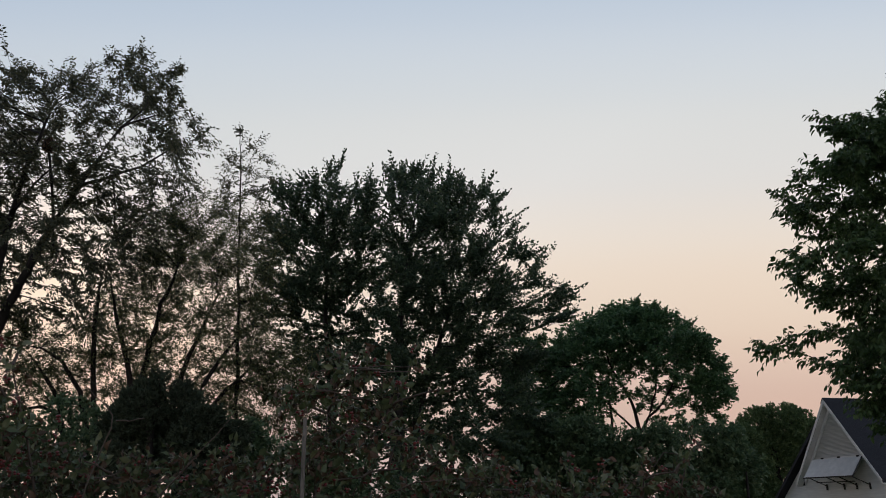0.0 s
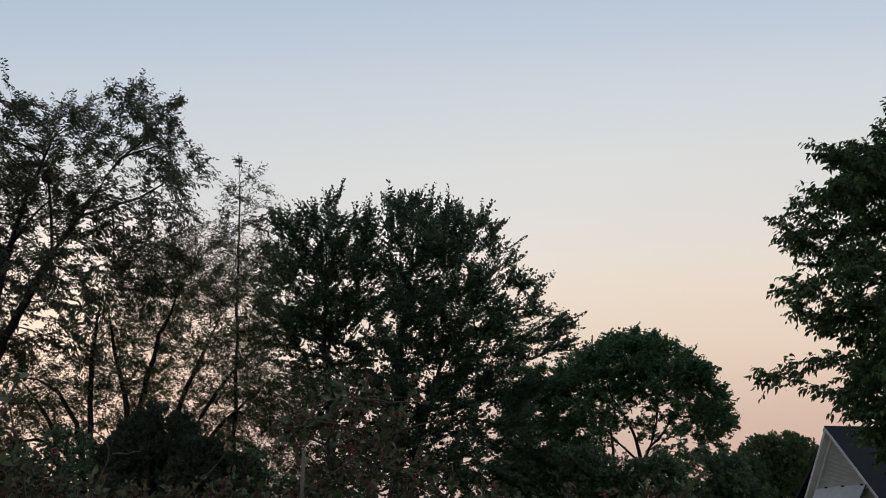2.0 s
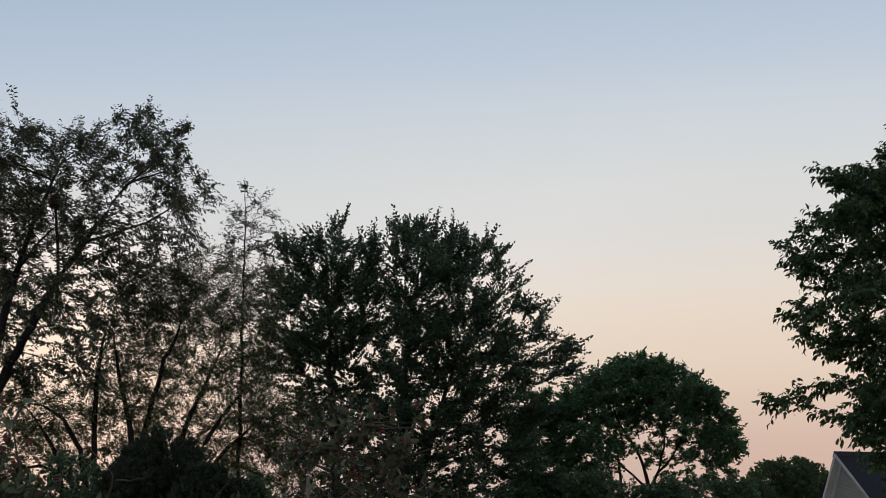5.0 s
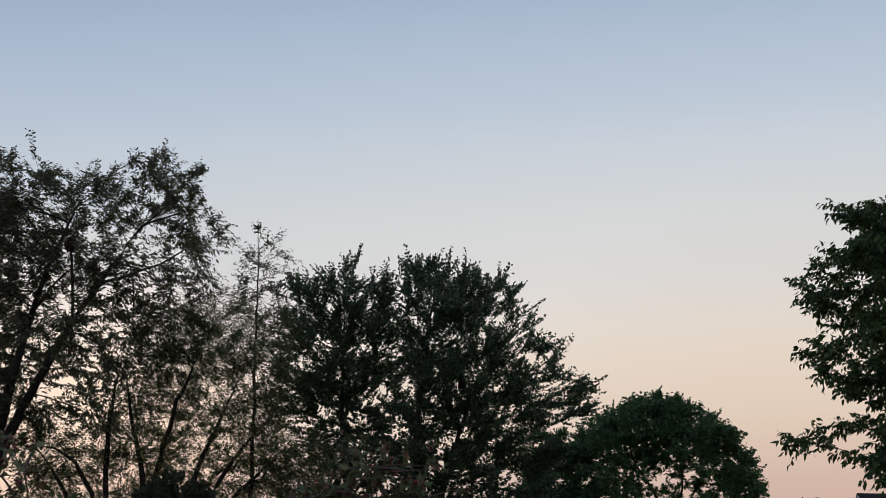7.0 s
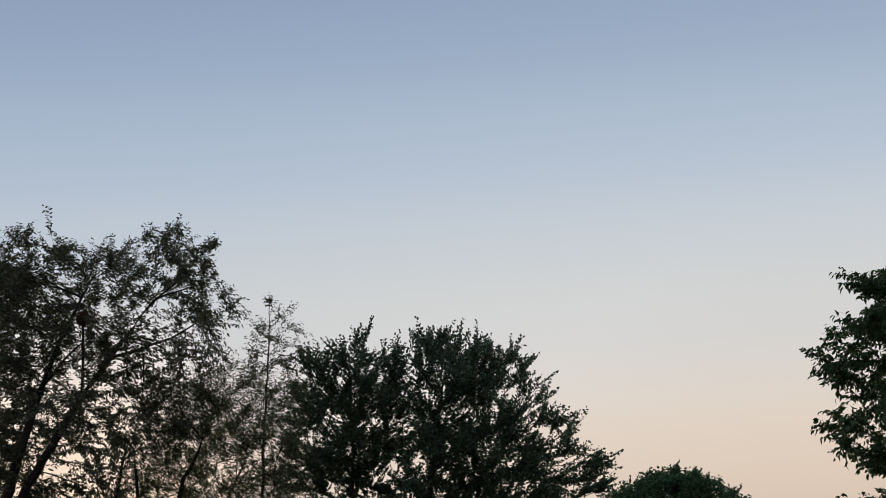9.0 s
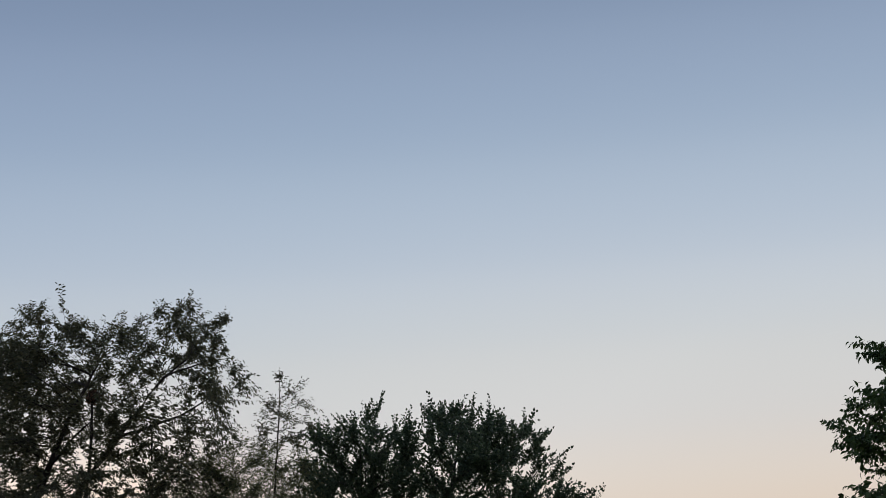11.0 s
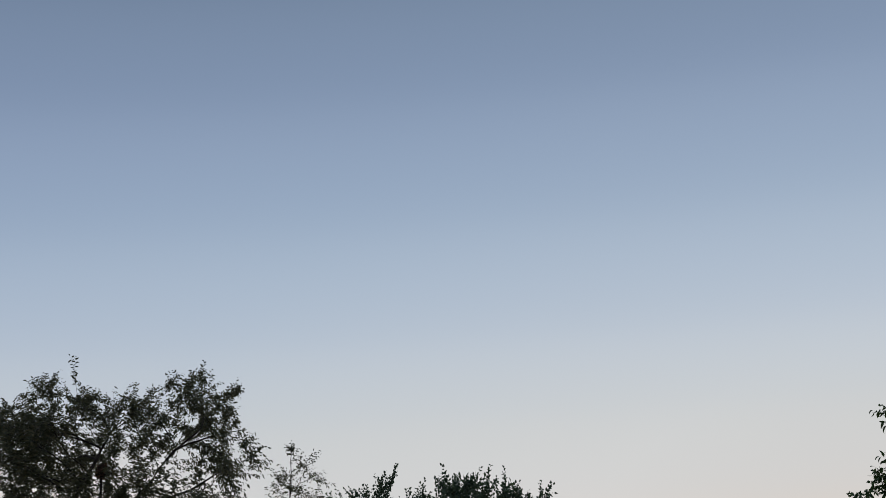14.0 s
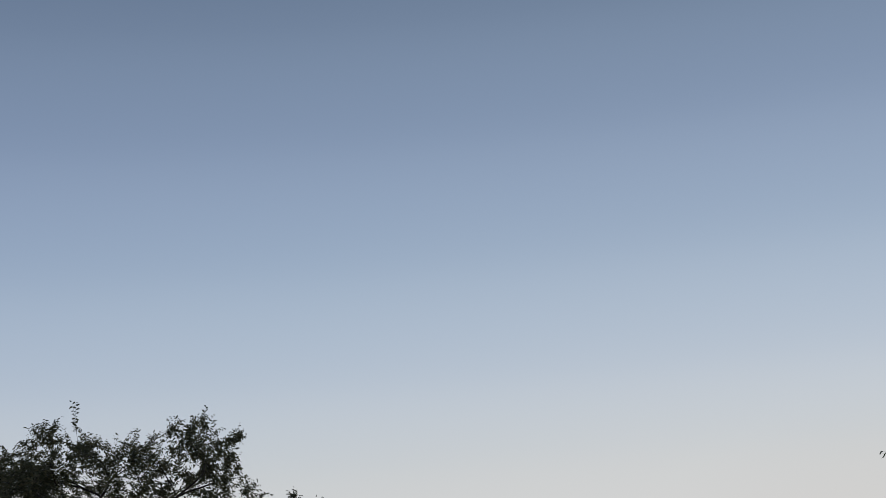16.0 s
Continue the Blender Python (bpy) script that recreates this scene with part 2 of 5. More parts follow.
def crown(boughs, rng, leaf, cover, per_twig, habit, reach=1.2, heart=(0, 0, 0), shoots=0, spiky=1.0, gaps=0.8, cell=0.2, tuft=10, twig_len=(1.2, 3.2), patch=9, stray=0.4):
    """Side branches, twigs, long end shoots and leaf places for the foliage round the boughs.
    leaf: (length, width); cover: how many leaves lie behind one another; gaps: how uneven the growth is; heart: where the crown radiates from."""
    starts, ends, tips, ways = [], [], [], []
    heart = np.array(heart, float)
    thick = np.array([b for b in boughs if habit == "droop" or b[3] >= 0.24 or cell < 0.1])
    slim = [b for b in boughs if not (habit == "droop" or b[3] >= 0.24 or cell < 0.1)]
    big = thick[:, 3] * reach
    gx = np.arange((thick[:, 0] - big).min(), (thick[:, 0] + big).max(), cell)
    gz = np.arange((thick[:, 2] - big).min(), (thick[:, 2] + big).max(), cell)
    area = leaf[0] * leaf[1] * 0.25
    usual = 0.85 * float(np.median(thick[:, 3]))
    groups = []
    start, root = [], []
    for x in gx:
        dx = (x - thick[:, 0]) ** 2
        for z in gz:
            d2 = dx + (z - thick[:, 2]) ** 2
            over = np.flatnonzero(d2 < big ** 2)
            if not len(over):
                continue
            edge = 1.0 - math.sqrt(min((d2[over] / big[over] ** 2).min(), 1.0))
            depth = cover * (1.0 - gaps + 2 * gaps * patchy(x, z, leaf[0] * patch, len(thick))) * min(1.0, 0.35 + 2.2 * edge) * min(1.0, thick[over, 3].max() / usual)
            n = rng.poisson(depth * cell * cell / area / per_twig)
            for k in rng.choice(over, n):
                half = math.sqrt(max(big[k] ** 2 - d2[k], 0.0)) * 0.85
                start.append((x + rng.uniform(-0.5, 0.5) * cell, thick[k, 1] + rng.uniform(-half, half), z + rng.uniform(-0.5, 0.5) * cell))
                root.append(thick[k, :3])
    a, root = np.array(start), np.array(root)
    lean = {"up": 0.22, "side": 0.05, "droop": -0.1}[habit]
    d = unit(unit(a - root) * 0.4 + unit(a - heart) * 0.8 + rng.normal(0, stray, a.shape) + np.array([0, 0, lean]))
    if habit == "droop":
        d = unit(d * np.array([1.0, 1.0, 0.45]))
    span = d * leaf[0] * rng.uniform(*twig_len, (len(a), 1))
    b = a + span
    groups.append((a, b, per_twig))
    few = rng.random(len(a)) < 0.16
    starts.append((root + (a - root) * 0.15 - np.array([0, 0, 0.1 * leaf[0]]))[few])
    ends.append(a[few])
    for x, y, z, r in slim:
        # a single leading shoot
        c = np.array([x, y, z])
        way = unit(unit(c - heart) * 0.9 + np.array([0, 0, 0.4 if habit == "up" else 0.15]))
        sa = np.repeat((c - way * r * 2.0)[None], 4, 0) + rng.normal(0, r * 0.35, (4, 3))
        sb = np.repeat((c + way * r * 1.4)[None], 4, 0) + rng.normal(0, r * 0.4, (4, 3))
        sb[0] = c + way * r * 1.7
        groups.append((sa, sb, int(7 + 4 * r / leaf[0])))
    if shoots:
        for x, y, z, r in thick:
            c = np.array([x, y, z])
            out = unit(c - heart)
            u = unit(rng.normal(size=(shoots, 3)) * 0.75 + out + np.array([0, 0, 0.5 if habit == "up" else 0.1]))
            sa = c + u * r * 0.65
            way = unit(u * 0.3 + out * 0.8 + np.array([0, 0, 0.25 if habit == "up" else 0.05]) + rng.normal(0, 0.15, u.shape))
            sb = sa + way * np.clip(r * rng.uniform(0.8, 1.3, (shoots, 1)), leaf[0] * 2.5, leaf[0] * 10) * spiky
            groups.append((sa, sb, tuft))
    for a, b, per in groups:
        starts.append(a)
        ends.append(b)
        t = rng.uniform(0.1, 1.03, (len(a), per, 1))
        pts = a[:, None] + (b - a)[:, None] * t
        pts = pts + rng.normal(0, leaf[0] * 0.12, pts.shape)
        w = unit(b - a)[:, None] * 0.9 + rng.normal(0, 0.65, pts.shape)
        if habit == "droop":
            w = w * 0.5 + np.array([0, 0, -0.8])
        elif habit == "side":
            w = w + np.array([0, 0, -0.3])
        tips.append(pts.reshape(-1, 3))
        ways.append(w.reshape(-1, 3))
    return np.concatenate(starts), np.concatenate(ends), np.concatenate(tips), np.concatenate(ways)


def twig_soup(starts, ends, radius, rng):
    """Three-sided tapered twigs, all in one mesh."""
    n = len(starts)
    d = unit(ends - starts)
    a = unit(np.cross(d, rng.normal(size=(n, 3))))
    b = np.cross(d, a)
    rows = []
    for p, r in ((starts, radius), (ends, radius * 0.3)):
        for k in range(3):
            rows.append(p + r * (math.cos(k * 2.094) * a + math.sin(k * 2.094) * b))
    v = np.stack(rows, 1).reshape(-1, 3)
    f = [[k, (k + 1) % 3, 3 + (k + 1) % 3, 3 + k] for k in range(3)]
    faces = (np.arange(n)[:, None, None] * 6 + np.array(f)[None]).reshape(-1, 4)
    return v, faces


def tree(name, label, base, trunks, boughs, leaf, cover, per_twig, habit, leaf_mat, bark_mat, seed, tip=0.018, limb_rise=0.12,
         category="tree", twig=0.005, group="", reach=1.0, shoots=0, spiky=1.0, gaps=0.8, cell=0.2, tuft=10, twig_len=(1.2, 3.2), patch=9, stray=0.4):
    """A tree: trunks (lines with radii), limbs that fork towards every bough, twigs, and a crown of single leaves."""
    rng = np.random.default_rng(seed)
    origin = np.array([base[0], base[1], 0.0])
    thing = empty(name, pose(*origin), label, category, group)
    nodes, parent_of, limb_of = [], [], []
    for line in trunks:
        pts = np.array([p[:3] for p in line], float)
        rad = np.array([p[3] for p in line], float)
        s = np.linspace(0, 1, len(pts))
        t = np.linspace(0, 1, 4 * len(pts))
        fine = np.stack([np.interp(t, s, pts[:, k]) for k in range(3)], 1)
        fr = np.interp(t, s, rad)
        fine[1:-1] = (fine[:-2] + 2 * fine[1:-1] + fine[2:]) / 4
        fine[1:-1] += rng.normal(0, 0.018, fine[1:-1].shape)
        if fine[0, 2] < 0.1:
            fr[0] *= 1.5
        v, q = tube(fine - origin, fr, 9)
        part("trunk", mesh_of("trunk", v, q, 4), bark_mat, thing)
        for p in fine[len(fine) // 4:]:
            nodes.append(p)
            limb_of.append(-1)
    order = sorted(range(len(boughs)), key=lambda i: min(np.linalg.norm(np.array(boughs[i][:3]) - p) for p in nodes))
    lines, owner, load = [], [], []
    for i in order:
        c = np.array(boughs[i][:3])
        best, cost = 0, 1e9
        for k, p in enumerate(nodes):
            d = c - p
            flat_d = math.hypot(d[0], d[1])
            value = np.linalg.norm(d) + (7.0 * max(0.0, 0.25 * flat_d - d[2]))
            if value < cost:
                best, cost = k, value
        line = bend(nodes[best], c, limb_rise, rng)
        lines.append(line)
        owner.append(limb_of[best])
        load.append(1)
        for p in line[2:]:
            nodes.append(p)
            limb_of.append(len(lines) - 1)
    for k in range(len(lines) - 1, -1, -1):
        if owner[k] >= 0:
            load[owner[k]] += load[k]
    for k, line in enumerate(lines):
        r0 = tip * math.sqrt(1 + load[k])
        v, q = tube(line - origin, np.linspace(r0, max(tip * 0.6, r0 * 0.45), len(line)), 6)
        part("limb", mesh_of("limb", v, q, 4), bark_mat, thing)
    starts, ends, tips, ways = crown(boughs, rng, leaf, cover, per_twig, habit, reach, (base[0], base[1], min(b[2] for b in boughs)), shoots, spiky, gaps, cell, tuft, twig_len, patch, stray)
    v, q = twig_soup(starts - origin, ends - origin, twig, rng)
    part("brushwood", mesh_of("brushwood", v, q, 4), bark_mat, thing, kind="stuff")
    size = rng.uniform(0.65, 1.25, len(tips))
    v, f = leaf_soup(tips - origin, ways, leaf[0] * size, leaf[1] * size, rng)
    part("crown", mesh_of("crown", v, f, 3), leaf_mat, thing, kind="stuff")
    return thing


def colonise(pos, parent, lure, step, kill, rng, lift=0.1, stiff=0.35):
    """Grows branches from the given nodes towards the lures, as real crowns fill free space. Returns nodes and parents."""
    pos, parent = [np.array(p, float) for p in pos], list(parent)
    head = [unit(pos[k] - pos[parent[k]]) if parent[k] >= 0 else np.array([0, 0, 1.0]) for k in range(len(pos))]
    kids = np.zeros(60000, int)
    d = np.linalg.norm(lure[:, None] - np.array(pos)[None], axis=2)
    near, dist = d.argmin(1), d.min(1)
    for _ in range(160):
        if not len(lure) or len(pos) > 14000:
            break
        pull = unit(lure - np.array(pos)[near])
        total = np.zeros((len(pos), 3))
        np.add.at(total, near, pull)
        grow = np.unique(near)
        fresh = []
        for k in grow:
            if kids[k] >= 3:
                continue
            way = unit(unit(total[k]) + head[k] * stiff + np.array([0, 0, lift]) + rng.normal(0, 0.12, 3))
            kids[k] += 1
            fresh.append(len(pos))
            pos.append(pos[k] + way * step)
            parent.append(k)
            head.append(way)
        keep = kids[near] < 3
        if fresh:
            d = np.linalg.norm(lure[:, None] - np.array(pos[fresh[0]:])[None], axis=2)
            best = d.argmin(1)
            db = d[np.arange(len(lure)), best]
            closer = db < dist
            near, dist = np.where(closer, best + fresh[0], near), np.where(closer, db, dist)
            keep |= closer
        keep &= dist > kill
        lure, near, dist = lure[keep], near[keep], dist[keep]
    return np.array(pos), np.array(parent)


def blades(base, axis, length, width, rng, curl=0.12):
    """Many pointed oval leaves, each bent along its length."""
    n = len(base)
    axis = unit(axis)
    side = unit(np.cross(axis, rng.normal(size=(n, 3))))
    nor = np.cross(side, axis)
    ln, wd = length[:, None], width[:, None]
    low, high = base + axis * ln * 0.33 + nor * ln * curl, base + axis * ln * 0.68 + nor * ln * curl * 0.7
    v = np.stack([base, low + side * wd * 0.5, low - side * wd * 0.5, high + side * wd * 0.36, high - side * wd * 0.36, base + axis * ln - nor * ln * curl], 1)
    f = np.array([[0, 1, 2], [1, 3, 4], [1, 4, 2], [3, 5, 4]])
    return v.reshape(-1, 3), (np.arange(n)[:, None, None] * 6 + f[None]).reshape(-1, 3)


def grown_tree(name, label, base, trunks, boughs, leaf, leaves, leaf_mat, bark_mat, seed, shoot=(0.3, 0.6), per=9, arch=-0.1, hang=0.2, out=0.6,
               spread=0.8, stray=0.35, gaps=0.5, patch=1.2, step=0.22, lures=2200, tip=0.006, lift=0.1, fill=0.85, big_limb=0.022, category="tree", heart_up=0.0, bare=0.03, fork=0.75, radial=0.0, shell=None, lead=2, back=0.5):
    """A tree whose limbs fork into the free space of its clumps; leafy shoots stand on the thin wood.
    leaves: how many; per: leaves on a shoot; arch: how shoots bend up or down; hang: how leaves droop; gaps: how uneven the growth is."""
    rng = np.random.default_rng(seed)
    origin = np.array([base[0], base[1], 0.0])
    thing = empty(name, pose(*origin), label, category)
    pos, parent, thick = [], [], []
    for line in trunks:
        pts, rad = np.array([p[:3] for p in line], float), np.array([p[3] for p in line], float)
        s = np.concatenate([[0], np.cumsum(np.linalg.norm(np.diff(pts, axis=0), axis=1))])
        t = np.linspace(0, s[-1], max(6, int(s[-1] / 0.35)))
        fine = np.stack([np.interp(t, s, pts[:, k]) for k in range(3)], 1)
        fr = np.interp(t, s, rad)
        for _ in range(3):
            fine[1:-1] = (fine[:-2] + 2 * fine[1:-1] + fine[2:]) / 4
        fine[1:-1] += rng.normal(0, 0.02, fine[1:-1].shape)
        if fine[0, 2] < 0.1:
            fr[0] *= 1.5
        v, q = tube(fine - origin, fr, 9)
        part("trunk", mesh_of("trunk", v, q, 4), bark_mat, thing)
        first = len(fine) // 5
        for k in range(first, len(fine)):
            parent.append(len(pos) - 1 if k > first else -1)
            pos.append(fine[k])
            thick.append(fr[k])
    rooted = len(pos)
    b = np.array(boughs)
    share = b[:, 3] ** 2 + 0.02
    count = np.maximum(3, (lures * share / share.sum()).astype(int))
    lure = []
    for (x, y, z, r), n in zip(boughs, count):
        g = unit(rng.normal(size=(n, 3))) * rng.random((n, 1)) ** 0.4 * r * fill
        lure.append(np.array([x, y, z]) + g)
    heart = np.array([base[0], base[1], float(b[:, 2].min()) + heart_up])
    if radial:
        # spokes that fan out of the crown's heart
        pick = rng.choice(len(b), int(lures * radial))
        core = heart + np.array([0, 0, 1.0]) * (b[pick, 2:3] - heart[2]) * 0.35
        lure.append(core + (b[pick, :3] - core) * rng.uniform(0.25, 1.0, (len(pick), 1)) + rng.normal(0, 0.15, (len(pick), 3)))
    if shell:
        # an even vault of foliage: centre and half-axes
        way = unit(rng.normal(size=(lures // 2, 3)))
        way[:, 2] = np.abs(way[:, 2]) * 1.15 - 0.15
        way = way[(way[:, 2] > 0.45) | (way[:, 0] > 0.72) | (way[:, 0] < -0.3)]
        lure.append(np.array(shell[:3]) + way * np.array(shell[3:]) * rng.uniform(0.86, 1.0, (len(way), 1)))
    lure = np.concatenate(lure)
    pos, parent = colonise(pos, parent, lure, step, step * 1.15, rng, lift)
    n = len(pos)
    # girth adds up from the tips
    flow = np.zeros(n)
    for k in range(n - 1, -1, -1):
        flow[k] = max(flow[k], tip ** 2.15)
        if k >= rooted:
            flow[parent[k]] += flow[k]
    girth = flow ** (1 / 2.15)
    main = np.full(n, -1)
    for k in range(rooted, n):
        p = parent[k]
        if p >= rooted and (main[p] < 0 or girth[k] > girth[main[p]]):
            main[p] = k
    fine_wood, way = [], np.zeros((n, 3))
    for k in range(rooted, n):
        p = parent[k]
        if p >= rooted and main[p] == k:
            continue
        chain = [p, k]
        while main[chain[-1]] >= 0:
            chain.append(main[chain[-1]])
        line = pos[chain].copy()
        for _ in range(2):
            line[1:-1] = (line[:-2] + 2 * line[1:-1] + line[2:]) / 4
        pos[chain[1:]] = line[1:]
        rad = girth[chain]
        rad[0] = min(rad[1], thick[p] * 0.8) if p < rooted else min(rad[0], rad[1])
        rad = np.minimum(rad, max(rad[0], tip)) * np.linspace(1, 0.85, len(chain))
        if rad[0] > big_limb:
            v, q = tube(line - origin, rad, 7)
            part("limb", mesh_of("limb", v, q, 4), bark_mat, thing)
        else:
            fine_wood.append(tube(line - origin, rad, 4))
        way[chain[1:]] = unit(np.gradient(line, axis=0))[1:]
    # leafy shoots on the thin wood
    thin = np.flatnonzero((np.arange(n) >= rooted) & (girth < bare))
    weight = np.array([patchy(float(p[0] + 0.6 * p[1]), float(p[2]), patch, seed) for p in pos[thin]])
    weight = np.clip(1.0 - gaps + 2 * gaps * weight, 0.02, None) ** 1.5
    ends = main[thin] < 0
    weight = weight * np.where(ends, 1.6, 1.0)
    number = rng.poisson(weight / weight.sum() * leaves / per)
    number = np.where(ends, np.maximum(number, lead), number)
    at = np.repeat(thin, number)
    last = np.concatenate([np.arange(c) < lead for c in number]) & np.repeat(ends, number)
    m = len(at)
    a = pos[at] + rng.normal(0, step * 0.35, (m, 3)) * np.where(last, 0.25, 1.0)[:, None]
    side = unit(np.cross(way[at], rng.normal(size=(m, 3))))
    d = unit(way[at] * 0.8 + side * np.where(last, 0.1, fork)[:, None] + unit(a - heart) * out + rng.normal(0, stray, (m, 3)) * np.where(last, 0.4, 1.0)[:, None])
    ln = rng.uniform(*shoot, m) * np.where(last, 1.25, 1.0)
    sag = np.array([0, 0, arch])
    a = a - d * ln[:, None] * back

    def along(t):
        return a[:, None] + ln[:, None, None] * (d[:, None] * t + sag * t ** 2)
    stops = along(np.array([0.0, 0.5, 1.0])[None, :, None])
    wood = [twig_soup(stops[:, k] - origin, stops[:, k + 1] - origin, tip * (0.5 - 0.17 * k), rng) for k in range(2)]
    v, q = join(wood + fine_wood)
    part("brushwood", mesh_of("brushwood", v, q, 4), bark_mat, thing, kind="stuff")
    t = ((np.arange(per) + 0.8) / (per - 0.2))[None, :, None] + rng.uniform(-0.4, 0.4, (m, per, 1)) / per
    spots = along(np.clip(t, 0.05, 1.0))
    run = unit(d[:, None] + 2 * sag * t)
    flat = unit(np.cross(run, np.array([0, 0, 1.0]) + rng.normal(0, 0.35, (m, 1, 3))))
    turn = np.where(np.arange(per) % 2 == 0, 1.0, -1.0)[None, :, None] * np.where(np.arange(per) == per - 1, 0.15, 1.0)[None, :, None]
    axis = run * 0.55 + flat * turn * spread + np.array([0, 0, -hang]) + rng.normal(0, 0.25, spots.shape)
    size = rng.uniform(0.7, 1.2, m * per)
    v, f = blades(spots.reshape(-1, 3) - origin, axis.reshape(-1, 3), leaf[0] * size, leaf[1] * size * rng.uniform(0.8, 1.1, m * per), rng)
    part("crown", mesh_of("crown", v, f, 3), leaf_mat, thing, kind="stuff")
    return thing


# Boughs: centre (x, y, z) and radius of each clump of foliage, in metres.
CHERRY_BOUGHS_A = [
    (-11.49, 17.95, 13.55, 0.18), (-14.75, 21.95, 15.20, 0.64), (-13.20, 21.48, 14.59, 0.46),
    (-11.25, 18.63, 12.35, 0.59), (-11.03, 19.97, 13.29, 0.50), (-9.98, 19.72, 12.94, 0.48),
    (-9.72, 20.85, 14.45, 0.43), (-9.36, 21.62, 15.22, 0.26), (-7.93, 17.73, 12.11, 0.42),
    (-6.96, 17.36, 11.79, 0.30), (-8.22, 21.88, 14.83, 0.20), (-7.59, 19.62, 12.76, 0.33),
    (-8.99, 21.47, 13.53, 0.64), (-6.59, 17.21, 10.61, 0.43), (-6.83, 19.69, 11.88, 0.17),
    (-9.80, 21.24, 13.03, 0.77), (-9.53, 18.48, 11.23, 0.75), (-12.82, 22.49, 13.05, 1.01),
    (-13.73, 22.25, 12.84, 1.02), (-11.74, 17.37, 10.70, 0.82), (-12.73, 17.34, 10.86, 0.97),
    (-8.19, 20.23, 11.57, 0.64), (-8.14, 22.46, 12.22, 0.47), (-6.34, 19.33, 11.00, 0.15),
]
CHERRY_BOUGHS_B = [
    (-8.03, 18.41, 9.89, 0.73), (-7.48, 19.56, 10.05, 0.61), (-6.04, 17.36, 9.24, 0.27),
    (-9.05, 18.44, 9.92, 0.82), (-10.68, 19.65, 10.15, 0.97), (-11.90, 19.98, 9.97, 1.00),
    (-12.18, 18.51, 9.37, 1.03), (-13.18, 18.49, 9.38, 1.14), (-9.30, 18.43, 8.53, 0.81),
    (-8.78, 19.77, 9.17, 0.85), (-7.54, 18.82, 8.64, 0.55), (-9.48, 17.32, 7.70, 0.84),
    (-13.09, 21.89, 8.98, 1.17), (-11.52, 20.32, 7.32, 0.97), (-10.61, 20.80, 7.92, 0.90),
    (-8.33, 18.24, 7.56, 0.64), (-14.73, 22.76, 8.75, 1.33), (-11.71, 22.02, 7.02, 0.60),
    (-8.40, 17.88, 6.67, 0.62), (-8.16, 19.06, 7.44, 0.52), (-8.76, 21.24, 8.77, 0.68),
    (-10.34, 21.18, 6.88, 0.65), (-8.54, 22.44, 8.81, 0.64), (-8.64, 19.56, 6.16, 0.33),
]
CHERRY_BOUGHS_C = [
    (-8.10, 21.85, 10.12, 0.60), (-14.64, 20.95, 8.03, 1.25), (-12.16, 18.90, 12.34, 0.61),
    (-13.78, 20.49, 12.89, 0.84), (-15.86, 22.14, 14.22, 0.97), (-14.16, 21.94, 13.28, 1.02),
    (-12.15, 20.03, 12.43, 0.77), (-13.48, 20.50, 11.08, 1.07), (-11.14, 17.39, 7.90, 0.88),
    (-11.49, 18.56, 6.60, 0.45), (-14.41, 21.67, 6.90, 0.90), (-8.53, 19.52, 14.08, 0.15),
    (-8.22, 18.17, 13.03, 0.14), (-9.49, 20.27, 14.32, 0.15), (-8.72, 21.14, 14.50, 0.16),
    (-7.83, 20.98, 14.16, 0.15), (-7.48, 19.30, 12.87, 0.14), (-6.61, 19.66, 11.61, 0.15),
    (-7.15, 20.05, 11.90, 0.15), (-6.97, 21.56, 11.92, 0.16), (-6.88, 20.12, 10.96, 0.17),
    (-7.71, 19.40, 12.99, 0.14), (-11.08, 19.94, 13.61, 0.15), (-9.26, 17.37, 11.73, 0.13),
]
CHERRY_BOUGHS_D = [
    (-8.89, 17.44, 11.77, 0.13), (-12.68, 21.14, 14.45, 0.17), (-7.90, 22.71, 11.49, 0.19),
    (-7.33, 20.52, 9.98, 0.17), (-7.57, 19.40, 12.02, 0.15),
]
CHERRY_BOUGHS_E = [
    (-12.00, 20.0, 13.71, 0.30), (-11.43, 20.0, 13.70, 0.32), (-10.85, 20.0, 13.69, 0.32), (-10.35, 20.0, 13.61, 0.32), (-9.99, 20.0, 13.36, 0.30), (-9.58, 20.0, 13.26, 0.30), (-10.60, 20.0, 13.00, 0.40),
]
CHERRY_BOUGHS = CHERRY_BOUGHS_A + CHERRY_BOUGHS_B + CHERRY_BOUGHS_C + CHERRY_BOUGHS_D + CHERRY_BOUGHS_E
SAPLING_BOUGHS = [
    (-6.20, 22.32, 12.73, 0.16), (-5.87, 22.31, 12.29, 0.27), (-6.23, 21.69, 11.57, 0.30),
    (-5.77, 21.71, 11.29, 0.33), (-5.52, 22.23, 11.99, 0.15), (-6.49, 22.17, 11.03, 0.37),
    (-5.56, 22.12, 10.71, 0.37), (-5.95, 21.87, 10.44, 0.33), (-6.56, 22.07, 10.44, 0.30),
    (-5.30, 22.0, 11.60, 0.25), (-5.20, 22.0, 11.10, 0.30), (-5.45, 22.0, 12.30, 0.18),
]
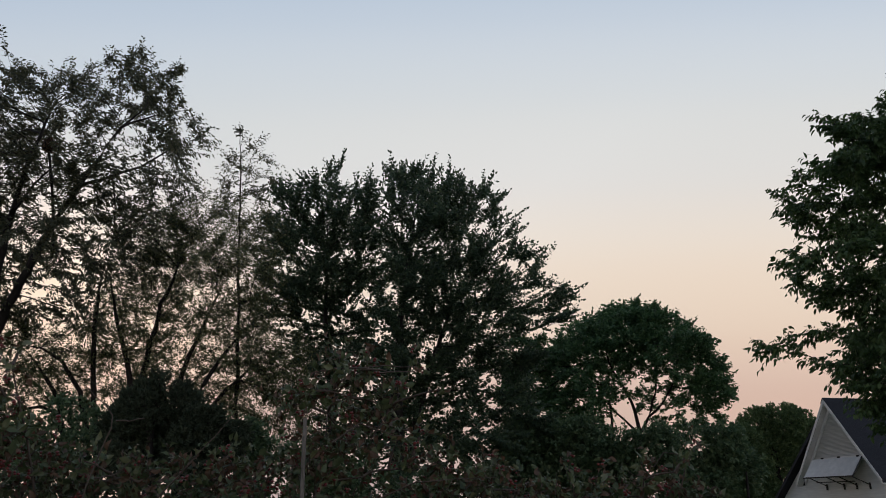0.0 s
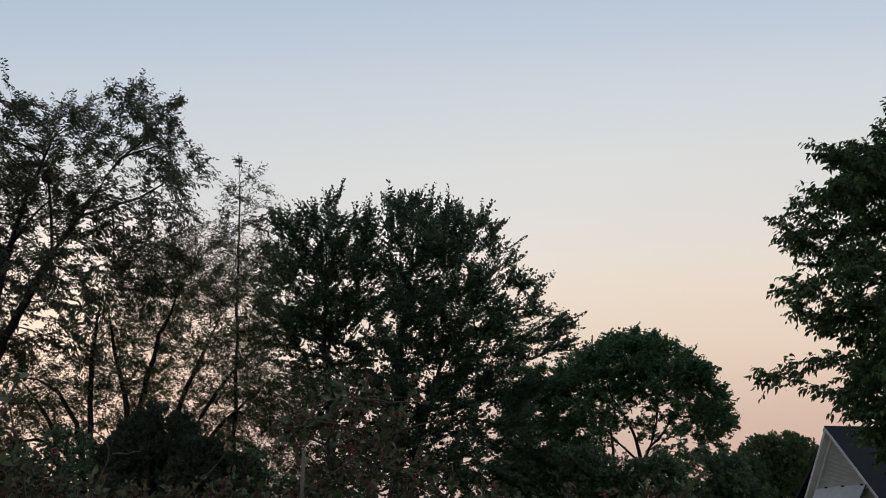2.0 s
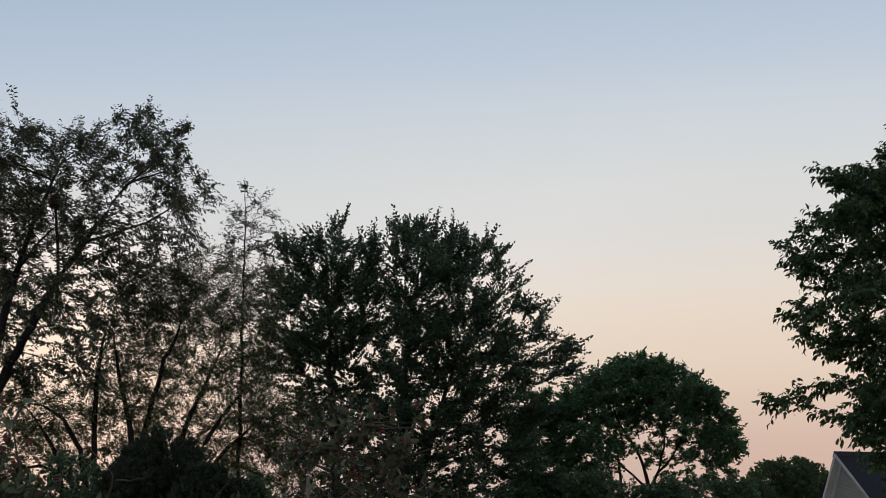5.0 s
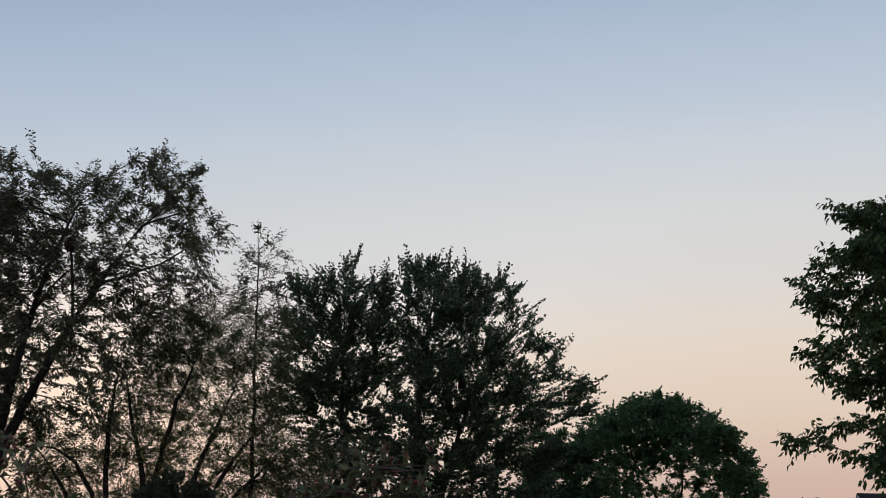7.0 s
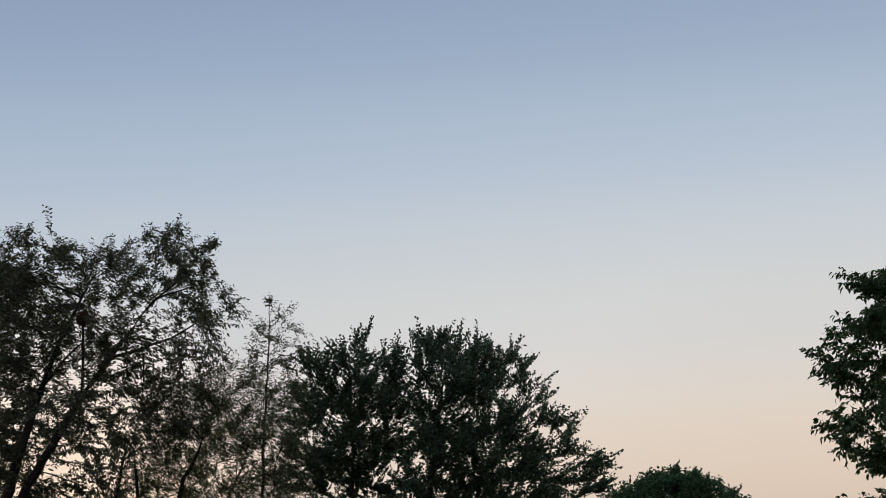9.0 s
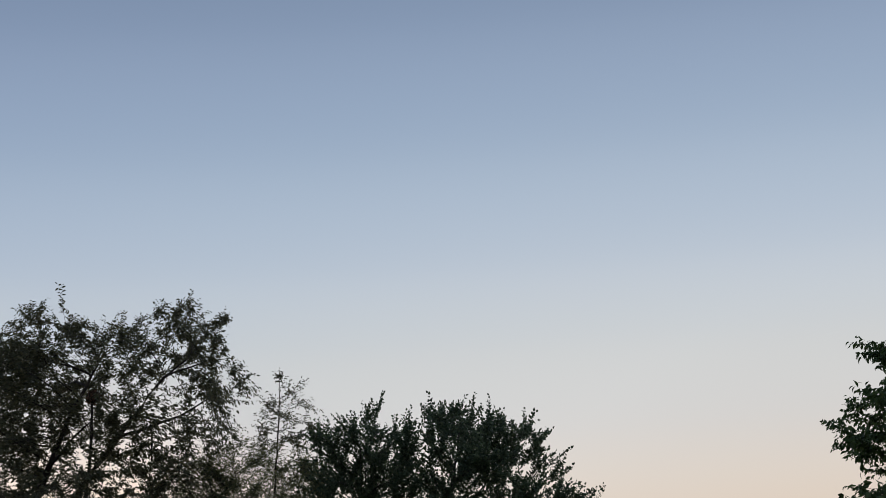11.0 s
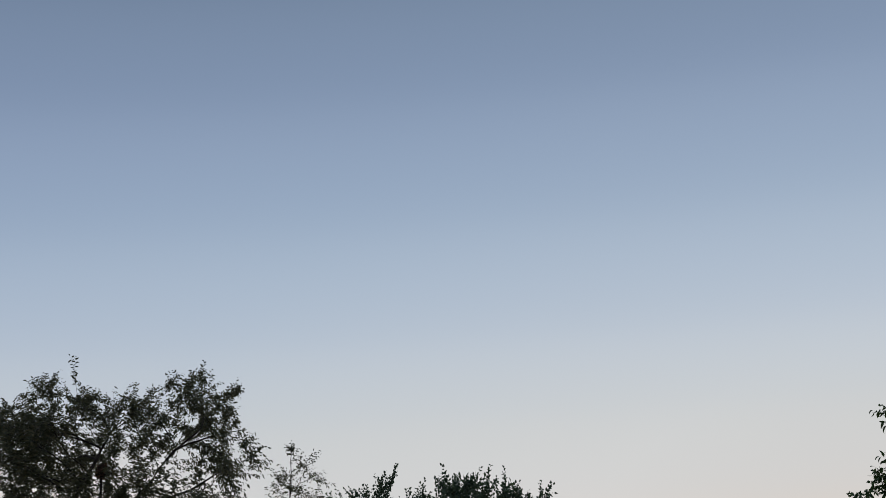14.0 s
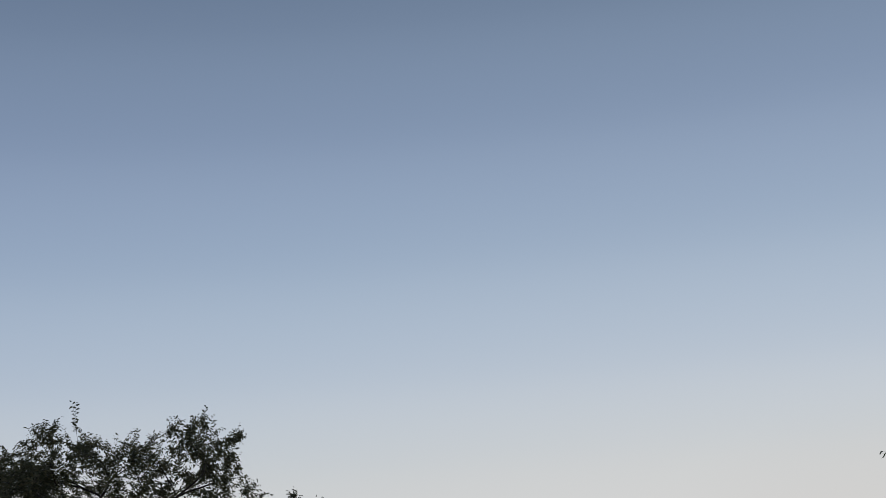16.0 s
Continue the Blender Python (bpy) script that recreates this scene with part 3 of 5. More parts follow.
THICKET_BOUGHS_A = [
    (-7.64, 20.95, 9.07, 0.67), (-7.27, 22.18, 9.94, 0.67), (-6.20, 21.48, 9.40, 0.64),
    (-5.60, 22.42, 9.63, 0.63), (-7.61, 22.50, 8.71, 0.80), (-5.92, 20.26, 7.82, 0.71),
    (-4.95, 20.05, 7.74, 0.61), (-8.49, 23.35, 7.71, 0.69), (-6.53, 21.04, 6.84, 0.73),
    (-5.55, 20.94, 6.56, 0.68), (-5.50, 23.98, 7.73, 0.77), (-8.87, 21.88, 8.36, 0.50),
    (-9.05, 23.35, 6.48, 0.45), (-7.18, 21.91, 5.84, 0.54), (-6.25, 22.56, 5.94, 0.64),
    (-4.94, 20.60, 5.32, 0.61), (-4.76, 22.54, 5.91, 0.63), (-5.73, 23.47, 4.75, 0.59),
    (-4.53, 22.09, 4.55, 0.65), (-10.93, 22.97, 6.44, 0.59), (-11.81, 22.69, 6.57, 0.53),
    (-10.86, 20.26, 5.15, 0.41), (-11.18, 23.03, 5.61, 0.42), (-9.46, 22.36, 5.96, 0.30),
]
THICKET_BOUGHS_B = [
    (-11.82, 21.21, 6.26, 0.50), (-10.42, 20.12, 4.54, 0.31), (-7.44, 23.46, 5.11, 0.37),
    (-13.33, 21.89, 6.40, 0.50), (-5.04, 22.88, 3.69, 0.57), (-4.20, 23.52, 4.06, 0.58),
    (-9.82, 22.86, 7.43, 0.45), (-10.49, 23.68, 5.88, 0.32), (-7.58, 21.58, 6.10, 0.35),
    (-6.67, 23.20, 4.73, 0.33), (-5.36, 21.78, 5.14, 0.46), (-8.53, 23.74, 8.73, 0.64),
    (-5.09, 23.52, 5.08, 0.56), (-3.85, 20.39, 5.19, 0.48), (-8.36, 20.54, 6.06, 0.46),
    (-7.41, 20.87, 5.19, 0.42), (-10.87, 23.86, 6.98, 0.43), (-8.58, 21.74, 7.64, 0.42),
    (-11.00, 22.51, 4.87, 0.41), (-11.58, 21.20, 4.70, 0.43), (-6.03, 22.03, 4.88, 0.47),
    (-11.25, 21.54, 5.44, 0.43), (-10.07, 21.40, 5.24, 0.42), (-9.57, 22.34, 5.63, 0.45),
]
THICKET_BOUGHS_C = [
    (-8.75, 22.34, 5.53, 0.43), (-9.68, 23.62, 5.00, 0.42), (-10.27, 22.73, 4.73, 0.41),
    (-8.73, 23.72, 6.20, 0.45), (-9.63, 23.43, 7.57, 0.46), (-8.30, 23.96, 7.31, 0.49),
    (-6.92, 22.69, 5.64, 0.46), (-5.30, 20.65, 3.79, 0.35),
]
THICKET_BOUGHS = THICKET_BOUGHS_A + THICKET_BOUGHS_B + THICKET_BOUGHS_C
SMALL_MAPLE_BOUGHS_A = [
    (-5.53, 24.94, 11.76, 0.48), (-4.65, 24.41, 11.43, 0.54), (-4.69, 25.58, 12.50, 0.17),
    (-4.08, 24.62, 12.17, 0.16), (-3.67, 24.27, 12.34, 0.16), (-3.49, 25.61, 13.10, 0.17),
    (-3.98, 27.67, 12.95, 0.61), (-2.86, 27.20, 12.85, 0.28), (-2.53, 27.06, 13.02, 0.16),
    (-2.41, 24.89, 11.27, 0.51), (-4.73, 26.15, 10.83, 0.81), (-3.39, 25.11, 10.65, 0.71),
    (-2.38, 24.69, 9.98, 0.63), (-5.14, 24.42, 9.84, 0.74), (-4.07, 24.86, 8.98, 0.79),
    (-3.39, 27.71, 9.81, 0.77), (-5.47, 27.32, 9.09, 0.82), (-4.00, 27.23, 8.20, 0.85),
    (-2.79, 27.20, 7.97, 0.74), (-4.72, 24.77, 7.07, 0.73), (-3.48, 25.24, 6.03, 0.68),
    (-4.39, 26.51, 5.30, 0.65), (-6.13, 26.93, 11.57, 0.55), (-4.68, 27.42, 6.42, 0.64),
]
SMALL_MAPLE_BOUGHS_B = [
    (-3.21, 27.52, 7.23, 0.71), (-4.50, 24.35, 8.08, 0.64), (-4.05, 26.42, 10.28, 0.71),
    (-6.07, 26.69, 12.71, 0.21), (-5.53, 26.02, 12.42, 0.20), (-4.60, 24.71, 11.99, 0.19),
    (-4.56, 25.89, 12.35, 0.20), (-4.04, 24.36, 11.91, 0.19), (-4.19, 27.74, 13.86, 0.22),
    (-3.73, 27.46, 13.82, 0.21), (-2.95, 26.19, 12.45, 0.20), (-2.50, 25.20, 12.16, 0.19),
    (-2.59, 27.64, 12.87, 0.21), (-5.17, 26.29, 12.30, 0.20),
]
SMALL_MAPLE_BOUGHS_C = [
    (-2.40, 25.6, 11.9, 0.35), (-2.55, 25.8, 11.2, 0.55), (-2.30, 25.2, 10.4, 0.60), (-2.45, 25.6, 9.3, 0.70), (-3.0, 25.2, 8.4, 0.70), (-4.15, 25.6, 8.4, 0.70),
    (-4.10, 25.4, 6.8, 0.70), (-2.6, 25.4, 6.8, 0.65), (-3.3, 25.4, 5.7, 0.60), (-5.5, 25.3, 10.2, 0.60), (-5.8, 25.4, 9.1, 0.65), (-5.6, 25.2, 7.8, 0.60),
]
SMALL_MAPLE_BOUGHS = SMALL_MAPLE_BOUGHS_A + SMALL_MAPLE_BOUGHS_B + SMALL_MAPLE_BOUGHS_C
MAPLE_BOUGHS_A = [
    (-1.70, 25.69, 12.75, 0.19), (-1.27, 26.35, 13.30, 0.20), (-0.61, 26.65, 13.27, 0.24),
    (-0.13, 27.48, 13.74, 0.20), (-1.54, 26.34, 12.26, 0.54), (-0.53, 27.37, 12.54, 0.62),
    (0.32, 22.36, 11.09, 0.20), (0.87, 24.81, 11.80, 0.25), (1.79, 27.48, 13.00, 0.20),
    (1.20, 25.83, 11.64, 0.43), (2.33, 27.25, 12.51, 0.20), (0.43, 22.83, 9.86, 0.65),
    (1.76, 24.83, 10.66, 0.41), (2.34, 23.58, 9.96, 0.19), (-0.70, 25.25, 10.24, 0.77),
    (-1.67, 25.41, 10.32, 0.55), (1.33, 22.27, 8.83, 0.52), (2.25, 23.41, 9.24, 0.20),
    (2.72, 23.77, 8.88, 0.30), (3.75, 27.33, 10.11, 0.20), (0.46, 26.49, 9.59, 0.80),
    (-0.56, 23.09, 8.22, 0.56), (2.25, 26.66, 8.99, 0.71), (2.89, 22.98, 7.95, 0.37),
]
MAPLE_BOUGHS_B = [
    (3.96, 25.66, 8.18, 0.33), (3.97, 22.91, 7.61, 0.18), (-1.78, 22.21, 7.05, 0.53),
    (-0.47, 27.08, 7.90, 0.75), (0.88, 23.37, 6.66, 0.61), (2.10, 23.41, 6.83, 0.62),
    (3.71, 27.70, 7.76, 0.51), (4.43, 27.09, 7.78, 0.34), (-1.03, 23.82, 5.91, 0.68),
    (0.20, 27.58, 6.37, 0.79), (1.47, 25.22, 5.94, 0.72), (2.83, 26.00, 6.05, 0.68),
    (-2.20, 23.35, 5.85, 0.64), (-1.59, 27.47, 4.80, 0.71), (-0.02, 26.07, 4.80, 0.67),
    (1.36, 27.61, 4.96, 0.61), (-2.74, 27.20, 4.79, 0.60), (2.37, 23.87, 4.49, 0.62),
    (-3.30, 24.22, 4.29, 0.47), (0.45, 23.13, 3.14, 0.36), (-0.69, 23.02, 3.00, 0.50),
    (-1.94, 22.56, 2.99, 0.44), (1.81, 23.89, 3.17, 0.69), (-1.39, 25.58, 11.20, 0.60),
]
MAPLE_BOUGHS_C = [
    (-0.09, 22.22, 9.92, 0.55), (-1.12, 26.00, 9.67, 0.52), (-0.05, 24.09, 7.94, 0.58),
    (1.30, 23.94, 8.24, 0.61), (-1.55, 26.78, 7.05, 0.63), (-0.64, 24.89, 5.02, 0.58),
    (0.68, 23.97, 5.04, 0.56), (-1.62, 24.89, 3.64, 0.55), (-0.22, 26.15, 3.72, 0.57),
    (1.08, 22.52, 3.40, 0.44), (2.50, 27.66, 5.94, 0.69), (-1.47, 22.33, 8.37, 0.48),
    (-2.33, 26.40, 8.99, 0.60), (-1.66, 26.93, 8.19, 0.46), (-1.62, 22.30, 5.49, 0.50),
    (-2.69, 26.61, 5.48, 0.59), (-1.92, 24.25, 3.76, 0.53), (-0.93, 25.44, 4.20, 0.56),
    (-1.29, 22.25, 2.21, 0.49), (-0.36, 22.46, 2.20, 0.49), (-2.63, 23.21, 2.26, 0.51),
    (0.90, 27.55, 2.50, 0.53), (0.47, 23.30, 3.88, 0.42), (1.25, 26.43, 3.26, 0.48),
]
MAPLE_BOUGHS_D = [
    (2.01, 27.41, 4.25, 0.57), (0.34, 27.48, 3.25, 0.46), (1.38, 24.13, 2.54, 0.43),
    (-2.93, 24.19, 3.27, 0.47), (-3.76, 25.14, 3.52, 0.49), (3.17, 26.54, 4.06, 0.69),
    (-1.50, 22.81, 11.51, 0.19), (-1.52, 26.39, 13.16, 0.22), (-1.27, 26.66, 13.34, 0.23),
    (-0.86, 27.01, 13.37, 0.23), (-0.49, 22.41, 11.42, 0.19), (-0.18, 27.50, 13.64, 0.23),
    (0.22, 22.71, 11.22, 0.19), (0.53, 24.11, 11.60, 0.20), (0.87, 25.62, 12.14, 0.22),
    (1.40, 27.34, 12.70, 0.23), (1.54, 24.10, 11.49, 0.20), (2.11, 27.38, 12.48, 0.23),
    (2.23, 25.25, 11.53, 0.21), (2.26, 23.95, 10.35, 0.20), (2.41, 23.97, 9.91, 0.20),
    (2.18, 23.19, 9.03, 0.19), (2.41, 22.64, 8.82, 0.19), (2.78, 23.03, 8.76, 0.19),
]
MAPLE_BOUGHS_E = [
    (3.61, 26.06, 9.56, 0.21), (3.51, 27.78, 9.59, 0.23), (3.40, 23.10, 7.89, 0.19),
    (3.82, 22.47, 7.41, 0.18), (4.73, 27.73, 8.00, 0.22), (4.06, 25.19, 7.70, 0.20),
]
MAPLE_BOUGHS_F = [
    (0.2, 25.0, 11.6, 0.6), (0.7, 25.0, 11.0, 0.6), (-0.9, 25.0, 11.6, 0.6), (-1.2, 25.0, 9.6, 0.7), (-0.2, 25.0, 9.0, 0.7), (1.0, 25.0, 9.6, 0.7), (0.2, 25.0, 7.4, 0.8), (1.9, 25.0, 8.0, 0.6),
]
MAPLE_BOUGHS = MAPLE_BOUGHS_A + MAPLE_BOUGHS_B + MAPLE_BOUGHS_C + MAPLE_BOUGHS_D + MAPLE_BOUGHS_E + MAPLE_BOUGHS_F
DOME_BOUGHS_A = [
    (6.36, 34.53, 8.73, 0.73), (7.50, 34.67, 9.16, 0.66), (8.30, 32.92, 8.98, 0.61),
    (9.05, 31.76, 8.54, 0.59), (9.50, 30.40, 7.70, 0.57), (11.51, 33.85, 7.87, 0.59),
    (11.62, 32.85, 6.89, 0.57), (12.17, 34.35, 6.09, 0.55), (11.08, 32.34, 5.03, 0.46),
    (11.27, 34.40, 4.61, 0.54), (7.23, 31.82, 9.09, 0.18), (8.76, 34.57, 9.85, 0.20),
    (9.56, 34.20, 9.74, 0.20), (10.68, 32.55, 8.37, 0.19), (11.59, 33.20, 8.19, 0.19),
    (6.43, 33.95, 7.61, 0.78), (7.24, 31.40, 7.55, 0.71), (9.02, 33.28, 7.93, 0.76),
    (10.59, 34.59, 7.70, 0.67), (10.43, 31.78, 6.27, 0.57), (5.58, 34.58, 8.25, 0.80),
    (4.92, 33.97, 7.14, 0.89), (4.47, 34.79, 6.04, 1.00), (5.02, 32.15, 5.23, 0.93),
]
DOME_BOUGHS_B = [
    (5.66, 30.88, 5.95, 0.60), (6.60, 34.56, 5.12, 0.72), (7.36, 34.58, 6.75, 0.36),
    (8.17, 32.72, 6.76, 0.30), (9.25, 30.89, 6.22, 0.31), (8.56, 31.43, 5.75, 0.22),
    (10.46, 33.70, 5.55, 0.34), (9.79, 31.91, 4.34, 0.54), (7.53, 35.35, 5.43, 0.29),
    (9.00, 33.46, 7.23, 0.38), (7.19, 31.44, 5.55, 0.22), (5.77, 33.81, 7.35, 0.71),
    (6.63, 32.27, 7.90, 0.63), (9.09, 35.25, 8.84, 0.65), (10.32, 35.13, 8.53, 0.60),
    (10.57, 33.08, 7.14, 0.48), (11.38, 33.75, 6.02, 0.53), (11.02, 34.03, 5.34, 0.44),
    (4.00, 34.59, 7.01, 0.81), (3.64, 35.48, 5.64, 0.87), (4.17, 30.55, 4.21, 0.75),
    (5.65, 32.28, 4.11, 0.71), (7.93, 33.53, 6.05, 0.38), (8.53, 31.98, 6.33, 0.38),
]
DOME_BOUGHS_C = [
    (9.64, 33.46, 5.96, 0.33), (9.22, 30.87, 4.96, 0.33), (8.70, 34.98, 5.39, 0.27),
    (7.49, 33.13, 6.96, 0.46), (8.83, 31.01, 6.81, 0.44), (9.38, 33.85, 5.25, 0.33),
    (6.98, 32.02, 5.63, 0.40), (10.03, 31.42, 5.73, 0.40), (8.11, 32.92, 6.91, 0.42),
    (8.01, 31.12, 5.50, 0.33), (9.37, 31.49, 6.38, 0.36), (7.08, 34.90, 7.26, 0.63),
    (8.19, 34.03, 7.72, 0.62), (8.44, 30.47, 6.99, 0.56), (10.59, 34.45, 7.00, 0.54),
    (5.99, 30.49, 5.45, 0.51),
]
DOME_BOUGHS_D = [(3.4, 33.0, 7.9, 0.6), (4.0, 33.0, 7.9, 0.6), (3.2, 33.0, 7.0, 0.7), (4.0, 33.0, 7.0, 0.8), (3.0, 33.0, 6.0, 0.8)]
DOME_BOUGHS = DOME_BOUGHS_A + DOME_BOUGHS_B + DOME_BOUGHS_C + DOME_BOUGHS_D
WALNUT_BOUGHS_A = [
    (5.99, 10.73, 6.94, 0.22), (7.64, 12.79, 7.87, 0.35), (6.48, 10.45, 6.65, 0.32),
    (6.47, 12.07, 7.75, 0.09), (5.92, 10.34, 6.19, 0.35), (5.70, 10.79, 6.31, 0.19),
    (6.50, 12.90, 6.98, 0.23), (5.00, 10.69, 5.85, 0.08), (5.74, 11.90, 6.00, 0.17),
    (5.78, 11.39, 5.72, 0.22), (6.15, 11.37, 6.08, 0.22), (6.88, 11.49, 6.36, 0.42),
    (5.08, 10.64, 4.93, 0.12), (5.65, 12.43, 5.30, 0.08), (5.20, 10.35, 4.76, 0.24),
    (5.13, 10.76, 4.59, 0.13), (5.52, 10.16, 4.89, 0.29), (6.33, 10.85, 5.20, 0.39),
    (5.58, 11.24, 4.59, 0.17), (6.76, 12.63, 5.10, 0.34), (6.38, 11.16, 4.60, 0.37),
    (4.74, 10.42, 3.64, 0.13), (4.54, 10.82, 3.70, 0.08), (6.15, 12.88, 4.18, 0.20),
]
WALNUT_BOUGHS_B = [
    (4.50, 10.28, 3.46, 0.08), (5.99, 11.84, 3.98, 0.20), (5.95, 11.16, 3.59, 0.26),
    (6.71, 11.95, 3.90, 0.38), (5.74, 11.05, 3.21, 0.19), (6.60, 12.04, 3.30, 0.28),
    (6.36, 11.49, 2.88, 0.21), (7.86, 11.92, 7.35, 0.57), (8.41, 12.62, 6.60, 0.76),
    (7.50, 11.73, 5.20, 0.63), (6.53, 10.50, 3.93, 0.55), (6.23, 10.28, 3.05, 0.49),
    (8.78, 12.75, 8.54, 0.46), (7.36, 11.47, 7.70, 0.08), (7.85, 10.64, 6.62, 0.76),
    (9.24, 12.75, 6.00, 0.99), (8.07, 11.72, 4.18, 0.88), (8.80, 12.14, 8.88, 0.68),
    (9.80, 12.57, 9.00, 0.83),
]
WALNUT_BOUGHS_C = [
    (5.95, 11.3, 5.60, 0.28), (6.35, 11.3, 5.60, 0.40), (6.75, 11.3, 5.70, 0.45), (5.85, 11.3, 4.50, 0.28), (6.2, 11.3, 4.45, 0.38), (6.6, 11.3, 4.5, 0.42), (6.6, 11.3, 6.6, 0.40), (6.4, 11.3, 3.85, 0.35),
    (5.85, 10.6, 2.85, 0.25), (5.55, 10.6, 3.1, 0.22), (6.1, 10.6, 2.6, 0.28), (6.1, 10.6, 3.5, 0.3), (6.2, 10.6, 3.1, 0.3),
]
WALNUT_BOUGHS = WALNUT_BOUGHS_A + WALNUT_BOUGHS_B + WALNUT_BOUGHS_C
FAR_BOUGHS = [
    (20.47, 51.85, 5.79, 1.06), (21.48, 51.49, 6.17, 0.83), (22.16, 50.55, 6.00, 0.82),
    (24.26, 53.47, 5.50, 1.03), (18.90, 50.03, 4.63, 1.01), (21.48, 52.01, 4.71, 1.29),
    (23.58, 53.59, 4.42, 1.19), (19.13, 50.32, 2.94, 1.24), (22.02, 52.22, 2.95, 1.30),
    (24.01, 52.47, 3.28, 1.17), (17.67, 50.16, 2.96, 1.08), (20.65, 51.52, 6.65, 0.30),
    (21.94, 52.81, 6.95, 0.31), (22.27, 51.81, 6.91, 0.31), (23.49, 52.90, 6.93, 0.31),
    (23.15, 50.63, 6.41, 0.30), (18.15, 50.95, 1.80, 1.24), (19.83, 50.44, 1.43, 1.25),
    (22.27, 52.03, 1.56, 1.30), (24.74, 53.70, 2.06, 1.20), (24.50, 52.36, 4.33, 0.86),
    (21.33, 53.10, 5.88, 0.93), (22.14, 51.53, 5.55, 0.99), (24.05, 52.98, 4.37, 1.02),
]
EVERGREEN_BOUGHS = [
    (-5.78, 16.11, 3.73, 0.37), (-6.01, 15.89, 3.43, 0.44), (-5.30, 16.12, 3.44, 0.44),
    (-4.63, 15.53, 3.04, 0.40), (-6.67, 16.50, 3.16, 0.39), (-5.73, 16.52, 3.03, 0.59),
    (-6.18, 16.25, 2.69, 0.54), (-4.79, 15.46, 2.56, 0.50), (-4.31, 16.03, 2.75, 0.40),
]
HEDGE_BOUGHS = [
    (-8.63, 16.92, 3.18, 0.33), (-8.15, 17.10, 3.48, 0.31), (-7.91, 17.68, 3.35, 0.39),
    (-8.23, 16.95, 2.76, 0.46), (-8.98, 17.01, 2.78, 0.44), (-7.47, 17.14, 2.65, 0.51),
    (-4.09, 16.50, 2.89, 0.41), (-3.95, 17.02, 2.35, 0.47), (-3.39, 17.21, 2.35, 0.47),
    (-10.09, 17.47, 2.95, 0.61), (-2.59, 16.35, 2.08, 0.40), (-1.89, 16.69, 1.97, 0.41),
    (-1.06, 16.35, 1.84, 0.38), (-0.29, 17.50, 1.84, 0.40), (0.55, 17.31, 1.82, 0.35),
    (-8.35, 16.27, 1.96, 0.49), (-8.01, 17.77, 1.86, 0.53), (-6.77, 17.74, 1.84, 0.51),
    (-5.39, 17.25, 1.81, 0.49), (-4.31, 17.18, 1.79, 0.48), (-2.99, 16.45, 1.66, 0.45),
    (-2.05, 16.22, 1.53, 0.44), (-0.75, 17.05, 1.39, 0.46),
]
UNDERGROWTH_BOUGHS = [
    (2.79, 26.94, 3.36, 0.73), (3.90, 27.38, 3.37, 0.79), (4.97, 27.40, 3.44, 0.72),
    (5.83, 26.14, 3.16, 0.62), (6.84, 25.83, 3.12, 0.61), (8.21, 26.70, 3.25, 0.61),
    (9.16, 26.46, 3.21, 0.57), (9.99, 27.74, 2.53, 0.72), (2.23, 27.46, 2.47, 0.75),
    (3.34, 27.24, 2.27, 0.78), (4.65, 27.14, 2.33, 0.78), (6.02, 27.39, 2.22, 0.76),
    (7.19, 26.15, 2.17, 0.73), (8.69, 26.86, 2.16, 0.76),
]
SHRUB_LEFT_BOUGHS = [
    (-1.87, 3.40, 2.20, 0.06), (-1.97, 3.71, 2.37, 0.06), (-2.03, 3.68, 2.10, 0.06),
    (-2.11, 3.59, 2.23, 0.11), (-1.83, 3.43, 1.92, 0.05), (-2.00, 3.78, 1.76, 0.10),
    (-1.82, 3.78, 1.73, 0.10), (-1.80, 3.61, 1.63, 0.11), (-1.53, 3.60, 1.71, 0.09),
    (-1.30, 3.44, 1.71, 0.07), (-1.93, 3.30, 1.83, 0.13), (-1.58, 3.52, 1.61, 0.10),
    (-1.39, 3.65, 1.65, 0.09), (-1.48, 3.34, 1.79, 0.04), (-1.91, 3.78, 1.86, 0.06),
]
SHRUB_MIDDLE_BOUGHS_A = [
    (-0.55, 4.22, 2.34, 0.07), (-0.37, 3.65, 2.20, 0.06), (-0.23, 3.57, 2.17, 0.04),
    (-0.14, 4.25, 2.28, 0.05), (-0.58, 3.68, 2.11, 0.07), (-0.42, 3.63, 2.07, 0.08),
    (-0.76, 4.01, 2.09, 0.07), (-0.25, 3.79, 2.03, 0.07), (-0.54, 4.17, 1.98, 0.10),
    (-0.33, 3.71, 1.88, 0.10), (-0.14, 4.22, 1.96, 0.06), (-0.59, 3.77, 1.76, 0.10),
    (-0.39, 3.97, 1.73, 0.12), (-0.18, 4.20, 1.76, 0.11), (-0.85, 4.03, 1.72, 0.09),
    (-1.11, 4.20, 1.72, 0.10), (-1.30, 4.05, 1.73, 0.10), (-0.00, 3.58, 2.09, 0.03),
    (0.05, 4.17, 1.71, 0.10), (-1.16, 3.96, 1.62, 0.09), (-0.87, 3.77, 1.62, 0.09),
    (-0.57, 3.68, 1.63, 0.10), (-0.30, 4.14, 1.61, 0.11), (-0.01, 3.96, 1.59, 0.10),
]
SHRUB_MIDDLE_BOUGHS_B = [
    (-0.66, 4.21, 1.98, 0.08), (-0.24, 4.09, 1.88, 0.08),
]
SHRUB_MIDDLE_BOUGHS = SHRUB_MIDDLE_BOUGHS_A + SHRUB_MIDDLE_BOUGHS_B
